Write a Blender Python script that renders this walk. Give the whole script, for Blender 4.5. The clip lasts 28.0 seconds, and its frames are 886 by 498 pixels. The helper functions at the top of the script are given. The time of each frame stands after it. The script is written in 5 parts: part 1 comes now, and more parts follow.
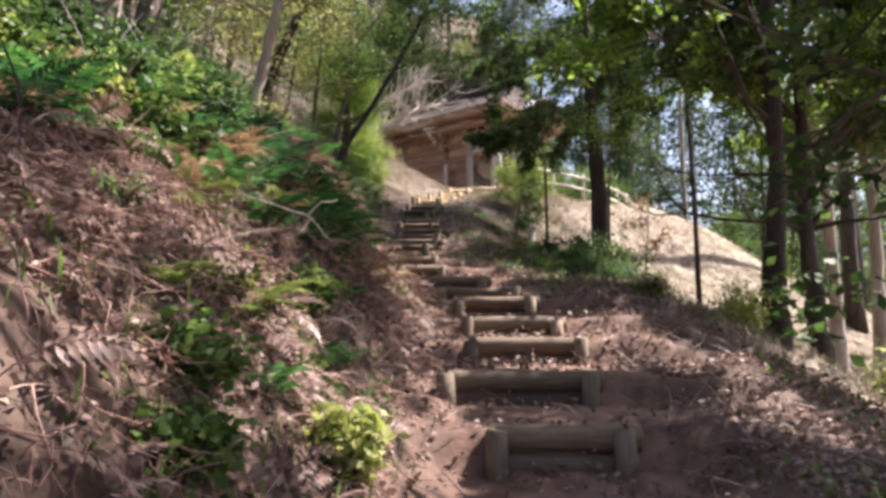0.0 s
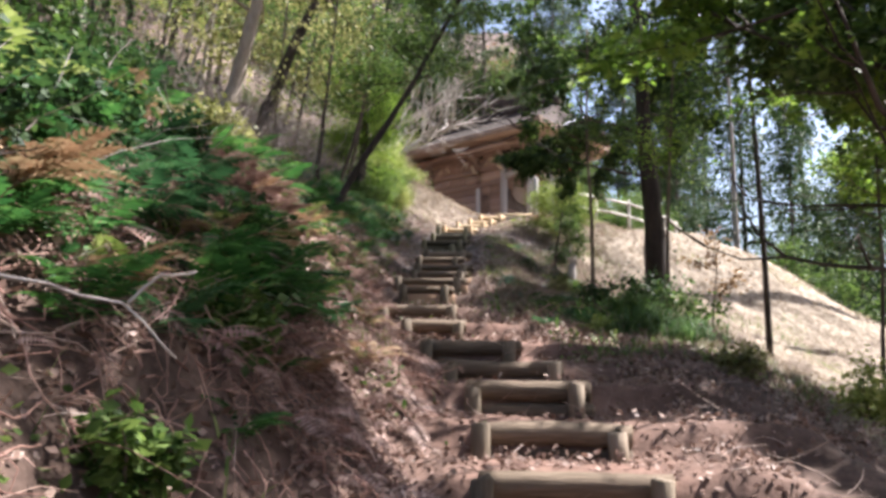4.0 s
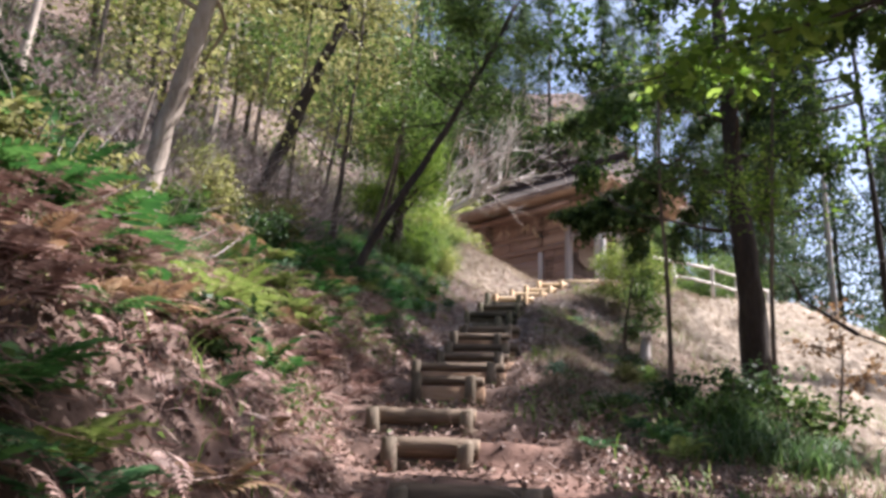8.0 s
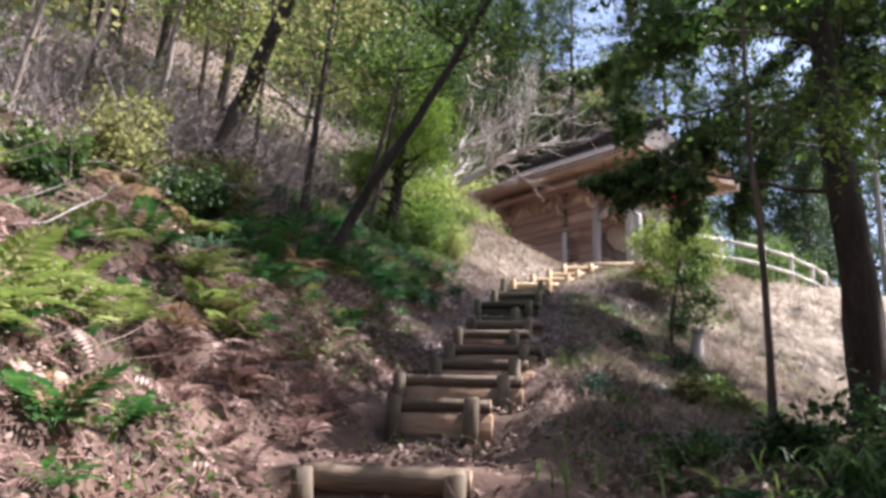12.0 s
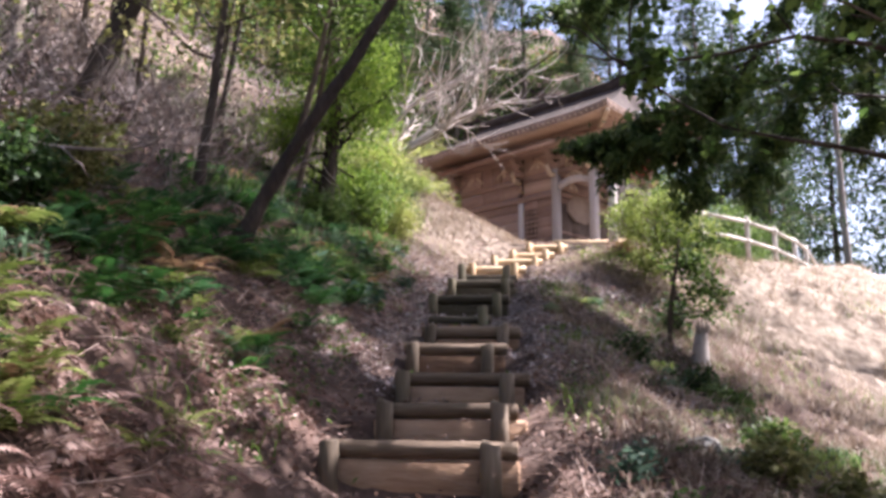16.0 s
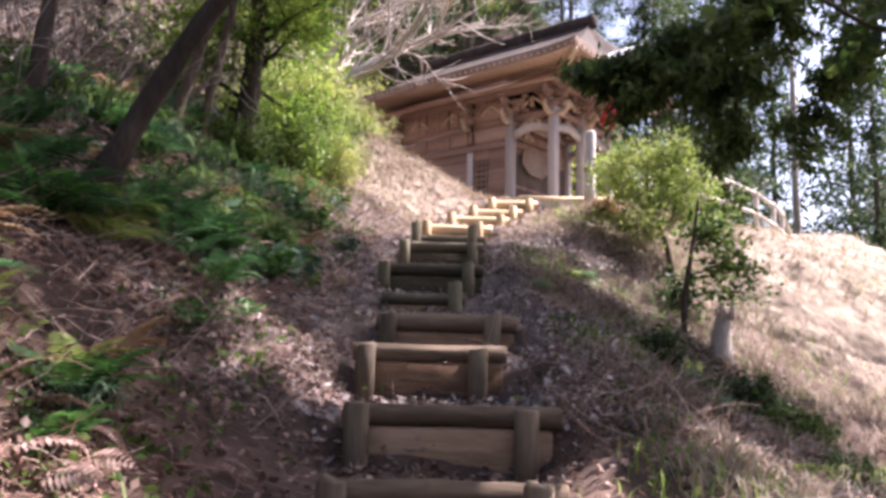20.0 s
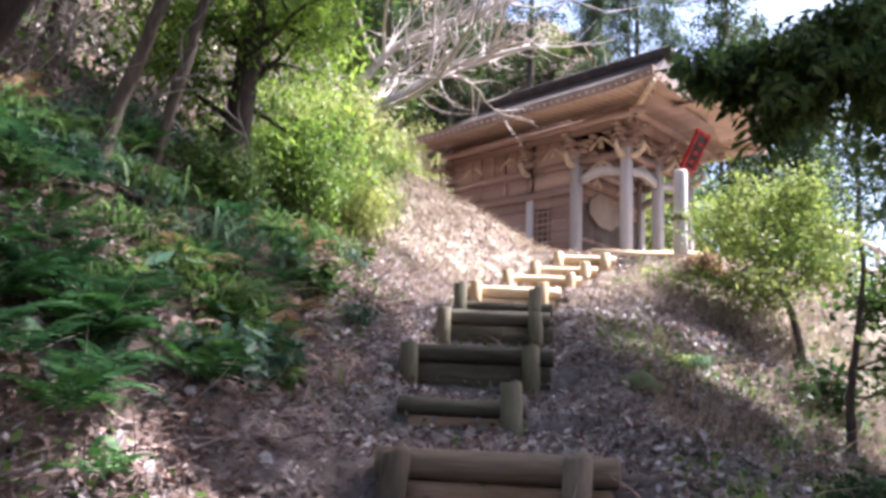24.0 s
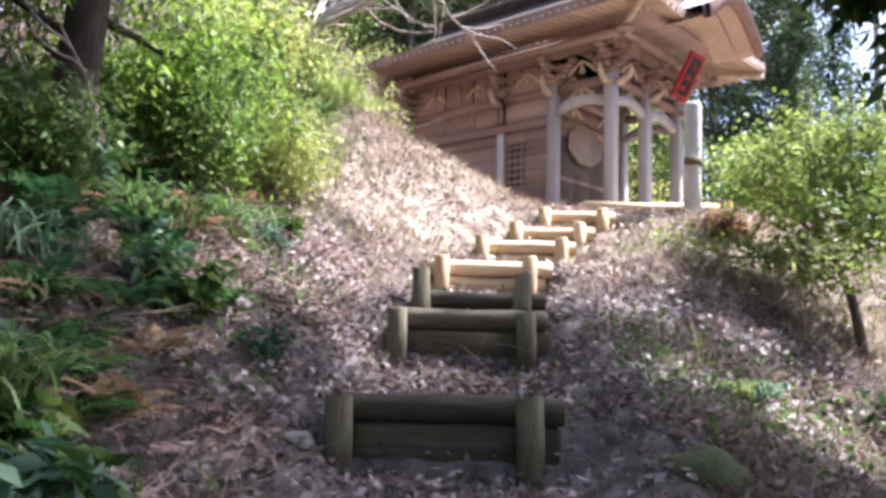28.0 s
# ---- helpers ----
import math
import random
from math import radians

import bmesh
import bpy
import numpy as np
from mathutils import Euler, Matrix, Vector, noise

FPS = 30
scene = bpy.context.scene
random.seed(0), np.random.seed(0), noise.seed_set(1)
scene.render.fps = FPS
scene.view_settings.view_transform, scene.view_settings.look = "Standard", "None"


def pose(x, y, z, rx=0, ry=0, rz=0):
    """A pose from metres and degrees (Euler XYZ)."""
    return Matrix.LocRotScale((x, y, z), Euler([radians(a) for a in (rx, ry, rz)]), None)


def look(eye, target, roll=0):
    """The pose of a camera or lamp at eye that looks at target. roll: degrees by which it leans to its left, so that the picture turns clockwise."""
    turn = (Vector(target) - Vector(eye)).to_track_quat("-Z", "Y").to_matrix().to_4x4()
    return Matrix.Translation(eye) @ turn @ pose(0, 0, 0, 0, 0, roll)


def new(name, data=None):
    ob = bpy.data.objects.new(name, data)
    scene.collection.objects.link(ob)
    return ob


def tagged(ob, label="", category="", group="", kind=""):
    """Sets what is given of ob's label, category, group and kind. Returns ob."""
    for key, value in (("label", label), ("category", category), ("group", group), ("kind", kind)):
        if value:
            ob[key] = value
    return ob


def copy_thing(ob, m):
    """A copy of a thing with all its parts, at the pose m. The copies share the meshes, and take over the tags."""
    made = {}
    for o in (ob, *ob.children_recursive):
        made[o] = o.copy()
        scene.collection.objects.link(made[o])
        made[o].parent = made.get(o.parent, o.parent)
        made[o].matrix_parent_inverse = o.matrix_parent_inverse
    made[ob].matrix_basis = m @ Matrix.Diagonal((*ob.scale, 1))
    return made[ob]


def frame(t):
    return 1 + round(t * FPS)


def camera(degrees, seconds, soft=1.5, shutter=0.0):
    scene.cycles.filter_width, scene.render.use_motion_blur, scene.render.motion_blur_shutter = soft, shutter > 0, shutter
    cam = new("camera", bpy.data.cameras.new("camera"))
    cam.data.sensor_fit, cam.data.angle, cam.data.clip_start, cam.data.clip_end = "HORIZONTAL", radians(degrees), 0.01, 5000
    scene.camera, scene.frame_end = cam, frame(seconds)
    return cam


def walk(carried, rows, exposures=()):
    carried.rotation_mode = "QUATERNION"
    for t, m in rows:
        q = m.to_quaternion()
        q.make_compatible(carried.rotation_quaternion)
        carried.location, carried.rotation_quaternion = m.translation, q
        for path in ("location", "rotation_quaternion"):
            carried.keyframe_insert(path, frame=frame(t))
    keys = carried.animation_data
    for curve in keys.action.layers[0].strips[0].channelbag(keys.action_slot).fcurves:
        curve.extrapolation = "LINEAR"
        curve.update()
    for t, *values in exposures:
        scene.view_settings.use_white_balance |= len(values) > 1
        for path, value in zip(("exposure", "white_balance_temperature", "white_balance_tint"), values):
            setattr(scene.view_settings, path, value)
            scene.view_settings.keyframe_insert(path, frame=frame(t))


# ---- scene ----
cam = camera(57.8, 28.0, soft=3.4)
METRES, EYE, TILT, LEAN, TURN = 18.5, 1.5, 8.5, 0.0, 0.0
ROWS = [
    (0.0, 0.0, 0.0, 0.0, -0.0, 0.0, -0.0),
    (0.5, 0.0034, 0.0176, -0.001, 0.01, 0.22, -0.95),
    (1.0, 0.006, 0.0335, 0.0081, 1.48, -0.29, -1.23),
    (1.5, 0.0037, 0.0493, 0.0078, 2.13, 1.05, -0.97),
    (2.0, 0.0047, 0.0654, 0.0061, 0.52, 2.66, -1.25),
    (2.5, 0.0101, 0.0844, 0.0126, 2.06, 2.53, -1.29),
    (3.0, 0.0111, 0.0996, 0.0149, 3.14, 1.46, -0.58),
    (3.5, 0.0113, 0.1183, 0.0152, 2.62, 1.53, -0.49),
    (5.5, 0.0202, 0.192, 0.0225, 3.46, 3.11, -0.74),
    (6.0, 0.0276, 0.2123, 0.0221, 5.45, 5.03, -0.49),
    (6.5, 0.0288, 0.2338, 0.0191, 6.74, 5.17, -0.35),
    (7.0, 0.0269, 0.255, 0.0289, 6.39, 4.73, -0.27),
    (7.5, 0.0299, 0.272, 0.0285, 5.75, 4.78, -0.36),
    (8.0, 0.0335, 0.2913, 0.0283, 7.85, 6.23, -0.99),
    (8.5, 0.0308, 0.3143, 0.0288, 7.03, 5.61, -1.1),
    (9.0, 0.029, 0.3307, 0.0348, 5.68, 4.58, -1.1),
    (9.5, 0.0309, 0.349, 0.0331, 5.6, 4.07, -0.91),
    (10.0, 0.0265, 0.3697, 0.0306, 7.12, 3.64, -0.41),
    (10.5, 0.0233, 0.3873, 0.0393, 7.34, 4.0, -0.26),
    (11.0, 0.0259, 0.4073, 0.0375, 7.43, 5.2, -0.47),
    (11.5, 0.0271, 0.4262, 0.035, 9.12, 5.54, -0.21),
    (13.5, 0.0213, 0.4948, 0.0494, 9.3, 3.61, -1.02),
    (14.0, 0.0169, 0.5124, 0.0477, 6.22, 3.6, -0.64),
    (14.5, 0.0159, 0.5322, 0.0509, 5.53, 2.83, -0.78),
    (15.0, 0.0124, 0.5472, 0.0539, 5.78, 2.63, -0.45),
    (15.5, 0.0036, 0.5666, 0.0603, 5.68, 3.2, -0.01),
    (16.0, 0.0005, 0.5824, 0.0594, 5.32, 2.89, 0.15),
    (16.5, -0.0022, 0.6012, 0.0588, 4.83, 2.43, 0.2),
    (17.0, -0.0098, 0.6201, 0.0558, 2.66, 2.89, 0.64),
    (17.5, -0.0144, 0.6384, 0.0543, -0.73, 2.95, 0.78),
    (18.0, -0.0149, 0.6565, 0.0611, -1.58, 2.1, -0.01),
    (18.5, -0.0199, 0.67, 0.0615, -1.39, 1.48, -0.45),
    (19.0, -0.0269, 0.6862, 0.0634, -1.72, 2.62, -0.67),
    (19.5, -0.0281, 0.7022, 0.0598, -1.17, 2.34, -1.23),
    (20.0, -0.0275, 0.7177, 0.067, 0.07, -0.45, -1.54),
    (20.5, -0.0285, 0.7328, 0.0648, 1.13, -1.37, -0.69),
    (22.5, -0.0268, 0.809, 0.0735, 1.42, 1.13, 0.32),
    (23.0, -0.0252, 0.827, 0.0781, 2.97, 1.58, -0.41),
    (23.5, -0.0231, 0.8323, 0.0768, 6.0, 3.31, -1.23),
    (24.0, -0.0257, 0.8484, 0.0744, 4.15, 3.23, -2.1),
    (24.5, -0.0283, 0.8634, 0.0859, 1.56, 2.65, -1.37),
    (25.0, -0.0288, 0.8806, 0.0865, 2.29, 2.32, -1.2),
    (25.5, -0.0294, 0.8886, 0.0852, 4.98, 3.08, -0.83),
    (26.0, -0.032, 0.9039, 0.09, 2.48, 2.22, -1.31),
    (26.5, -0.0292, 0.9174, 0.0907, 0.13, 0.06, -3.44),
    (27.0, -0.0269, 0.9281, 0.09, 2.48, -0.82, -3.43),
    (27.5, -0.0287, 0.9457, 0.0899, 3.8, -1.13, -1.49),
    (28.0, -0.0303, 0.9598, 0.0975, 1.63, -1.99, -1.33),
]
EXPOSURES = [(0.0, 1.9, 6500, 16), (2.0, 1.9, 6450, 17), (3.0, 1.94, 5850, 8), (5.8, 2.05, 7000, 26), (7.0, 1.95, 6400, 18), (9.0, 1.8, 6050, 17), (11.0, 1.82, 5950, 16), (15.5, 2.1, 6100, 24), (17.0, 2.14, 6250, 24), (20.0, 2.24, 6350, 28), (23.0, 2.57, 6000, 26), (24.0, 2.5, 5850, 20), (25.0, 2.5, 5850, 18), (27.0, 2.47, 5900, 22), (28.0, 2.45, 5750, 19)]
walk(cam, [(t, pose(0, 0, EYE, TILT, LEAN, TURN) @ pose(METRES * x, METRES * y, METRES * z, 90 + pitch, roll, yaw)) for t, x, y, z, yaw, pitch, roll in ROWS], EXPOSURES)

# ---- sky and sun ----
SUN_ELEVATION, SUN_AZIMUTH = 57.0, 68.0  # azimuth clockwise from +y
world = bpy.data.worlds.new("sky")
world.use_nodes = True
scene.world = world
sky = world.node_tree.nodes.new("ShaderNodeTexSky")
sky.sky_type, sky.sun_disc = "NISHITA", False
sky.sun_elevation, sky.sun_rotation = radians(SUN_ELEVATION), radians(SUN_AZIMUTH)
sky.air_density, sky.dust_density = 1.0, 3.5
world.node_tree.links.new(sky.outputs[0], world.node_tree.nodes["Background"].inputs[0])
world.node_tree.nodes["Background"].inputs[1].default_value = 0.075
lamp = bpy.data.lights.new("sun", "SUN")
lamp.energy, lamp.angle, lamp.color = 5.0, radians(0.6), (1.0, 0.955, 0.885)
sun = new("sun", lamp)
se, sa = radians(SUN_ELEVATION), radians(SUN_AZIMUTH)
sun.matrix_world = look((0, 0, 60), (-math.sin(sa) * math.cos(se), -math.cos(sa) * math.cos(se), 60 - math.sin(se)))

# ---- materials ----
def material(name, colours, scale=4.0, roughness=0.8, bump=0.3, fine=30.0, stretch=(1, 1, 1), vary="", spread=0.25, metal=0.0, through_light=0.0):
    """Noise at two scales between the colours; vary: 'object' or 'island' shifts the value piece by piece."""
    m = bpy.data.materials.new(name)
    m.use_nodes = True
    t = m.node_tree
    n, link = t.nodes, t.links.new
    b = n["Principled BSDF"]
    b.inputs["Roughness"].default_value, b.inputs["Metallic"].default_value = roughness, metal
    b.inputs["Specular IOR Level"].default_value = 0.3
    co, mp = n.new("ShaderNodeTexCoord"), n.new("ShaderNodeMapping")
    mp.inputs["Scale"].default_value = stretch
    link(co.outputs["Object"], mp.inputs["Vector"])
    coarse, grain = n.new("ShaderNodeTexNoise"), n.new("ShaderNodeTexNoise")
    for node, s in ((coarse, scale), (grain, fine)):
        node.inputs["Scale"].default_value, node.inputs["Detail"].default_value = s, 5.0
        link(mp.outputs[0], node.inputs["Vector"])
    mix = n.new("ShaderNodeMath")
    mix.operation = "MULTIPLY_ADD"
    link(grain.outputs[0], mix.inputs[0])
    mix.inputs[1].default_value = 0.45
    half = n.new("ShaderNodeMath")
    half.operation = "MULTIPLY_ADD"
    link(coarse.outputs[0], half.inputs[0])
    half.inputs[1].default_value, half.inputs[2].default_value = 0.9, -0.17
    link(half.outputs[0], mix.inputs[2])
    last = mix
    if vary:
        source = n.new("ShaderNodeObjectInfo" if vary == "object" else "ShaderNodeNewGeometry")
        shift = n.new("ShaderNodeMath")
        shift.operation = "MULTIPLY_ADD"
        link(source.outputs["Random" if vary == "object" else "Random Per Island"], shift.inputs[0])
        shift.inputs[1].default_value = spread * 2
        less = n.new("ShaderNodeMath")
        less.operation = "SUBTRACT"
        link(mix.outputs[0], less.inputs[0])
        less.inputs[1].default_value = spread
        link(less.outputs[0], shift.inputs[2])
        last = shift
    ramp = n.new("ShaderNodeValToRGB")
    ramp.color_ramp.elements.remove(ramp.color_ramp.elements[0])
    for k, c in enumerate(colours):
        place = 0.22 + 0.56 * k / max(1, len(colours) - 1)
        e = ramp.color_ramp.elements[0] if k == 0 else ramp.color_ramp.elements.new(place)
        e.position, e.color = place, (*c, 1)
    link(last.outputs[0], ramp.inputs[0])
    link(ramp.outputs[0], b.inputs["Base Color"])
    if bump:
        bp = n.new("ShaderNodeBump")
        bp.inputs["Strength"].default_value, bp.inputs["Distance"].default_value = bump, 0.02
        link(mix.outputs[0], bp.inputs["Height"])
        link(bp.outputs[0], b.inputs["Normal"])
    if through_light:
        tl, ms = n.new("ShaderNodeBsdfTranslucent"), n.new("ShaderNodeMixShader")
        ms.inputs[0].default_value = through_light
        link(ramp.outputs[0], tl.inputs[0])
        link(b.outputs[0], ms.inputs[1])
        link(tl.outputs[0], ms.inputs[2])
        link(ms.outputs[0], n["Material Output"].inputs[0])
    return m


def leafy(name, *colours, light=0.45):
    return material(name, colours, scale=1.2, roughness=0.55, bump=0, fine=8, vary="island", spread=0.22, through_light=light)


SOIL = [(.022, .014, .011), (.055, .034, .026), (.10, .064, .05), (.17, .113, .093)]
bark = material("bark", [(.035, .026, .02), (.10, .075, .058), (.19, .15, .12)], 5, .9, .8, 40, (1, 1, .25), "object", .1)
dark_bark = material("dark_bark", [(.014, .011, .009), (.042, .031, .025), (.09, .068, .054)], 5, .9, .8, 40, (1, 1, .25), "object", .1)
pale_bark = material("pale_bark", [(.16, .125, .10), (.30, .25, .21), (.45, .39, .34)], 5, .85, .5, 40, (1, 1, .25), "object", .12)
grey_twig = material("grey_twig", [(.22, .18, .16), (.38, .33, .30), (.50, .45, .41)], 5, .85, .4, 30, (1, 1, .3), "island", .15)
old_log = material("old_log", [(.035, .024, .016), (.10, .07, .046), (.205, .15, .105)], 3, .85, .9, 45, (.12, 1, 1), "object", .12)
old_board = material("old_board", [(.028, .023, .013), (.07, .056, .034), (.14, .115, .075)], 2.5, .9, .8, 40, (.15, 1, 1), "object", .12)
# earth stain, with the lit look of the lower risers put into the tan
tan_board = material("tan_board", [(.12, .066, .038), (.28, .168, .10), (.45, .295, .195)], 2.5, .9, .8, 40, (.2, 1, 1), "object", .2)
mossy_log = material("mossy_log", [(.022, .018, .012), (.062, .052, .035), (.14, .118, .082)], 3, .85, .9, 45, (.12, 1, 1), "object", .12)
mossy_post = material("mossy_post", [(.06, .052, .032), (.135, .118, .074), (.24, .20, .135)], 3, .85, .6, 45, (1, 1, .15), "object", .12)
old_post = material("old_post", [(.07, .052, .036), (.15, .115, .08), (.25, .19, .14)], 3, .85, .6, 45, (1, 1, .15), "object", .12)
new_log = material("new_log", [(.36, .24, .13), (.50, .36, .21), (.62, .48, .31)], 3, .75, .3, 45, (.12, 1, 1), "object", .1)
new_post = material("new_post", [(.34, .22, .12), (.48, .34, .20), (.60, .46, .30)], 3, .75, .3, 45, (1, 1, .15), "object", .1)
log_end = material("log_end", [(.16, .11, .07), (.27, .19, .125), (.38, .28, .19)], 12, .85, .3, 60, vary="object", spread=.1)
litter_leaf = leafy("litter_leaf", (.07, .038, .026), (.15, .088, .065), (.26, .168, .132), (.38, .275, .225), light=.15)
hill_leaf = leafy("hill_leaf", (.10, .075, .07), (.20, .158, .15), (.33, .275, .27), (.46, .41, .405), light=.15)
litter_small = leafy("litter_small", (.055, .036, .031), (.115, .084, .074), (.21, .163, .148), (.34, .285, .268), light=.15)
dry_twig = material("dry_twig", [(.10, .06, .045), (.26, .17, .135), (.46, .36, .31)], 3, .85, .2, 30, vary="island", spread=.3)
brush_stem = material("brush_stem", [(.065, .05, .046), (.19, .155, .145), (.38, .33, .315)], 3, .85, .2, 30, vary="island", spread=.3)
root_skin = material("root_skin", [(.12, .06, .045), (.27, .15, .12), (.42, .27, .22)], 3, .85, .3, 40, vary="island", spread=.2)
straw = leafy("straw", (.15, .11, .072), (.28, .225, .158), (.43, .365, .28), light=.3)
straw_dull = leafy("straw_dull", (.14, .10, .07), (.26, .20, .145), (.40, .33, .25), light=.3)
grass_green = leafy("grass_green", (.06, .11, .02), (.13, .2, .045), (.24, .3, .09))
grass_deep = leafy("grass_deep", (.02, .05, .015), (.05, .10, .03), (.11, .18, .055))
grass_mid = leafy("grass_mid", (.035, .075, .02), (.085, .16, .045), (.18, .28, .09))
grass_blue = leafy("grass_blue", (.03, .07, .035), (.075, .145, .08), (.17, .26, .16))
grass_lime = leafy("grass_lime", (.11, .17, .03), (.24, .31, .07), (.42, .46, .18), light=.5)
fern_green = leafy("fern_green", (.02, .07, .018), (.05, .14, .03), (.12, .25, .06))
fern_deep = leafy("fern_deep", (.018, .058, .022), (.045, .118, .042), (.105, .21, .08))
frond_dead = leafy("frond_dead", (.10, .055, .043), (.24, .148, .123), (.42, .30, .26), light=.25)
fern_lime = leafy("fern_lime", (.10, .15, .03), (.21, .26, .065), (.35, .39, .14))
leaf_fresh = leafy("leaf_fresh", (.085, .14, .022), (.19, .25, .05), (.33, .38, .115), light=.5)
fern_dry = leafy("fern_dry", (.2, .11, .06), (.34, .22, .13), (.46, .34, .2), light=.3)
leaf_dark = leafy("leaf_dark", (.012, .03, .01), (.03, .065, .018), (.07, .12, .03))
leaf_mid = leafy("leaf_mid", (.03, .06, .012), (.075, .13, .028), (.17, .24, .06))
leaf_deep = leafy("leaf_deep", (.018, .042, .01), (.05, .095, .022), (.13, .2, .045))
leaf_spray = leafy("leaf_spray", (.025, .05, .016), (.062, .108, .032), (.145, .2, .06), light=.55)
leaf_bright = leafy("leaf_bright", (.06, .12, .012), (.15, .25, .03), (.3, .4, .08), light=.55)
leaf_olive = leafy("leaf_olive", (.07, .08, .02), (.18, .18, .06), (.34, .32, .14), light=.5)
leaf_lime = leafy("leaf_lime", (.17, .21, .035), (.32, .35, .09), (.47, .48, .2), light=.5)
leaf_blue = leafy("leaf_blue", (.012, .045, .025), (.03, .09, .05), (.07, .15, .09))
leaf_weed = leafy("leaf_weed", (.03, .07, .045), (.075, .14, .092), (.16, .24, .165))
leaf_cedar = leafy("leaf_cedar", (.015, .035, .012), (.04, .075, .025), (.085, .13, .045), light=.3)
leaf_withered = leafy("leaf_withered", (.065, .046, .04), (.145, .108, .093), (.27, .21, .187))
leaf_brown = leafy("leaf_brown", (.10, .055, .03), (.2, .12, .06), (.33, .22, .12))
old_wood = material("old_wood", [(.175, .107, .083), (.285, .187, .148), (.40, .28, .226)], 2, .8, .3, 60, (1, .12, 1), "object", .12)
pillar_wood = material("pillar_wood", [(.25, .215, .20), (.40, .355, .335), (.53, .49, .47)], 2, .8, .3, 60, (1, 1, .1), "object", .08)
carved_wood = material("carved_wood", [(.30, .22, .15), (.46, .35, .25), (.60, .48, .36)], 6, .8, .3, 40, vary="object", spread=.12)
# bounce light under the eaves put into a paler wood colour
soffit_lit_wood = material("soffit_lit_wood", [(.30, .205, .15), (.42, .305, .23), (.54, .41, .325)], 2, .8, .2, 60, (1, .15, 1), "object", .05)
dark_wood = material("dark_wood", [(.05, .032, .025), (.10, .068, .052), (.16, .115, .09)], 3, .8, .3, 60, (1, .15, 1))
panel_wood = material("panel_wood", [(.17, .12, .095), (.26, .19, .15), (.35, .265, .215)], 2, .75, .2, 40)
roof_dark = material("roof_dark", [(.02, .014, .011), (.04, .028, .023), (.075, .054, .045)], 4, .95, .5, 40)
roof_metal = material("roof_metal", [(.42, .43, .44), (.55, .56, .57), (.66, .67, .68)], 3, .45, .1, 30, metal=.3)
plaque_red = material("plaque_red", [(.17, .008, .008), (.30, .014, .013), (.42, .03, .024)], 6, .5, .1, 40)
plaque_black = material("plaque_black", [(.012, .01, .01), (.03, .022, .02)], 6, .5, .1, 40)
fascia_wood = material("fascia_wood", [(.13, .085, .062), (.22, .15, .115), (.31, .225, .18)], 2, .8, .3, 60, (1, 1, .1), "object", .08)
fence_wood = material("fence_wood", [(.30, .275, .24), (.44, .41, .365), (.57, .54, .49)], 4, .85, .3, 50, vary="object", spread=.12)
stone = material("stone", [(.14, .13, .12), (.25, .235, .215), (.38, .36, .33)], 6, .9, .6, 40, vary="object", spread=.12)
moss = material("moss", [(.035, .05, .02), (.08, .09, .04), (.16, .15, .09)], 6, .95, .7, 60)


def ground_material():
    m = material("forest_soil", SOIL, 1.3, .95, .9, 26)
    t = m.node_tree
    n, link = t.nodes, t.links.new
    b = n["Principled BSDF"]
    ramp = b.inputs["Base Color"].links[0].from_node
    def tone(colours, scale):
        no, ra, co = n.new("ShaderNodeTexNoise"), n.new("ShaderNodeValToRGB"), n.new("ShaderNodeTexCoord")
        no.inputs["Scale"].default_value, no.inputs["Detail"].default_value = scale, 8
        link(co.outputs["Object"], no.inputs["Vector"])
        for e, c in zip(ra.color_ramp.elements, colours):
            e.color = (*c, 1)
        ra.color_ramp.elements[0].position, ra.color_ramp.elements[1].position = .35, .68
        link(no.outputs[0], ra.inputs[0])
        return ra.outputs[0]
    last = ramp.outputs[0]
    for cover, colours, scale in (("straw", ((.12, .088, .063), (.32, .262, .2)), 6.5), ("clay", ((.095, .05, .037), (.25, .145, .11)), 5.0), ("grey", ((.07, .057, .053), (.20, .172, .162)), 9.0)):
        at, mx = n.new("ShaderNodeAttribute"), n.new("ShaderNodeMix")
        at.attribute_name, mx.data_type = cover, "RGBA"
        link(at.outputs["Fac"], mx.inputs["Factor"])
        link(last, mx.inputs["A"])
        link(tone(colours, scale), mx.inputs["B"])
        last = mx.outputs["Result"]
    link(last, b.inputs["Base Color"])
    return m


soil = ground_material()


# ---- the plan: log steps (y, top z, left x, right x) ----
STEPS = [(4.65, 1.19, .27, 1.10), (5.80, 1.49, .0, 1.12), (6.90, 1.77, .2, 1.25), (7.72, 2.0, .2, 1.17), (8.60, 2.27, .14, 1.02), (9.30, 2.44, -.06, .92),
         (10.2, 2.67, -.32, .58), (11.4, 2.97, -.62, .06), (12.5, 3.25, -1.0, -.05), (14.4, 3.73, -.97, -.16), (15.4, 4.0, -1.16, 0.), (16.2, 4.23, -.96, .03),
         (17.05, 4.48, -.96, .07), (18.1, 4.8, -1.03, -.13), (18.85, 5.04, -.95, .0), (19.97, 5.28, -1.0, -.36), (20.95, 5.67, -1.14, -.11),
         (22.4, 6.11, -1.02, -.02), (22.84, 6.25, -.9, -.02), (23.8, 6.56, -.8, .1), (24.65, 6.84, -.45, .46), (25.0, 7.02, -.12, .67), (25.4, 7.25, .18, .96)]
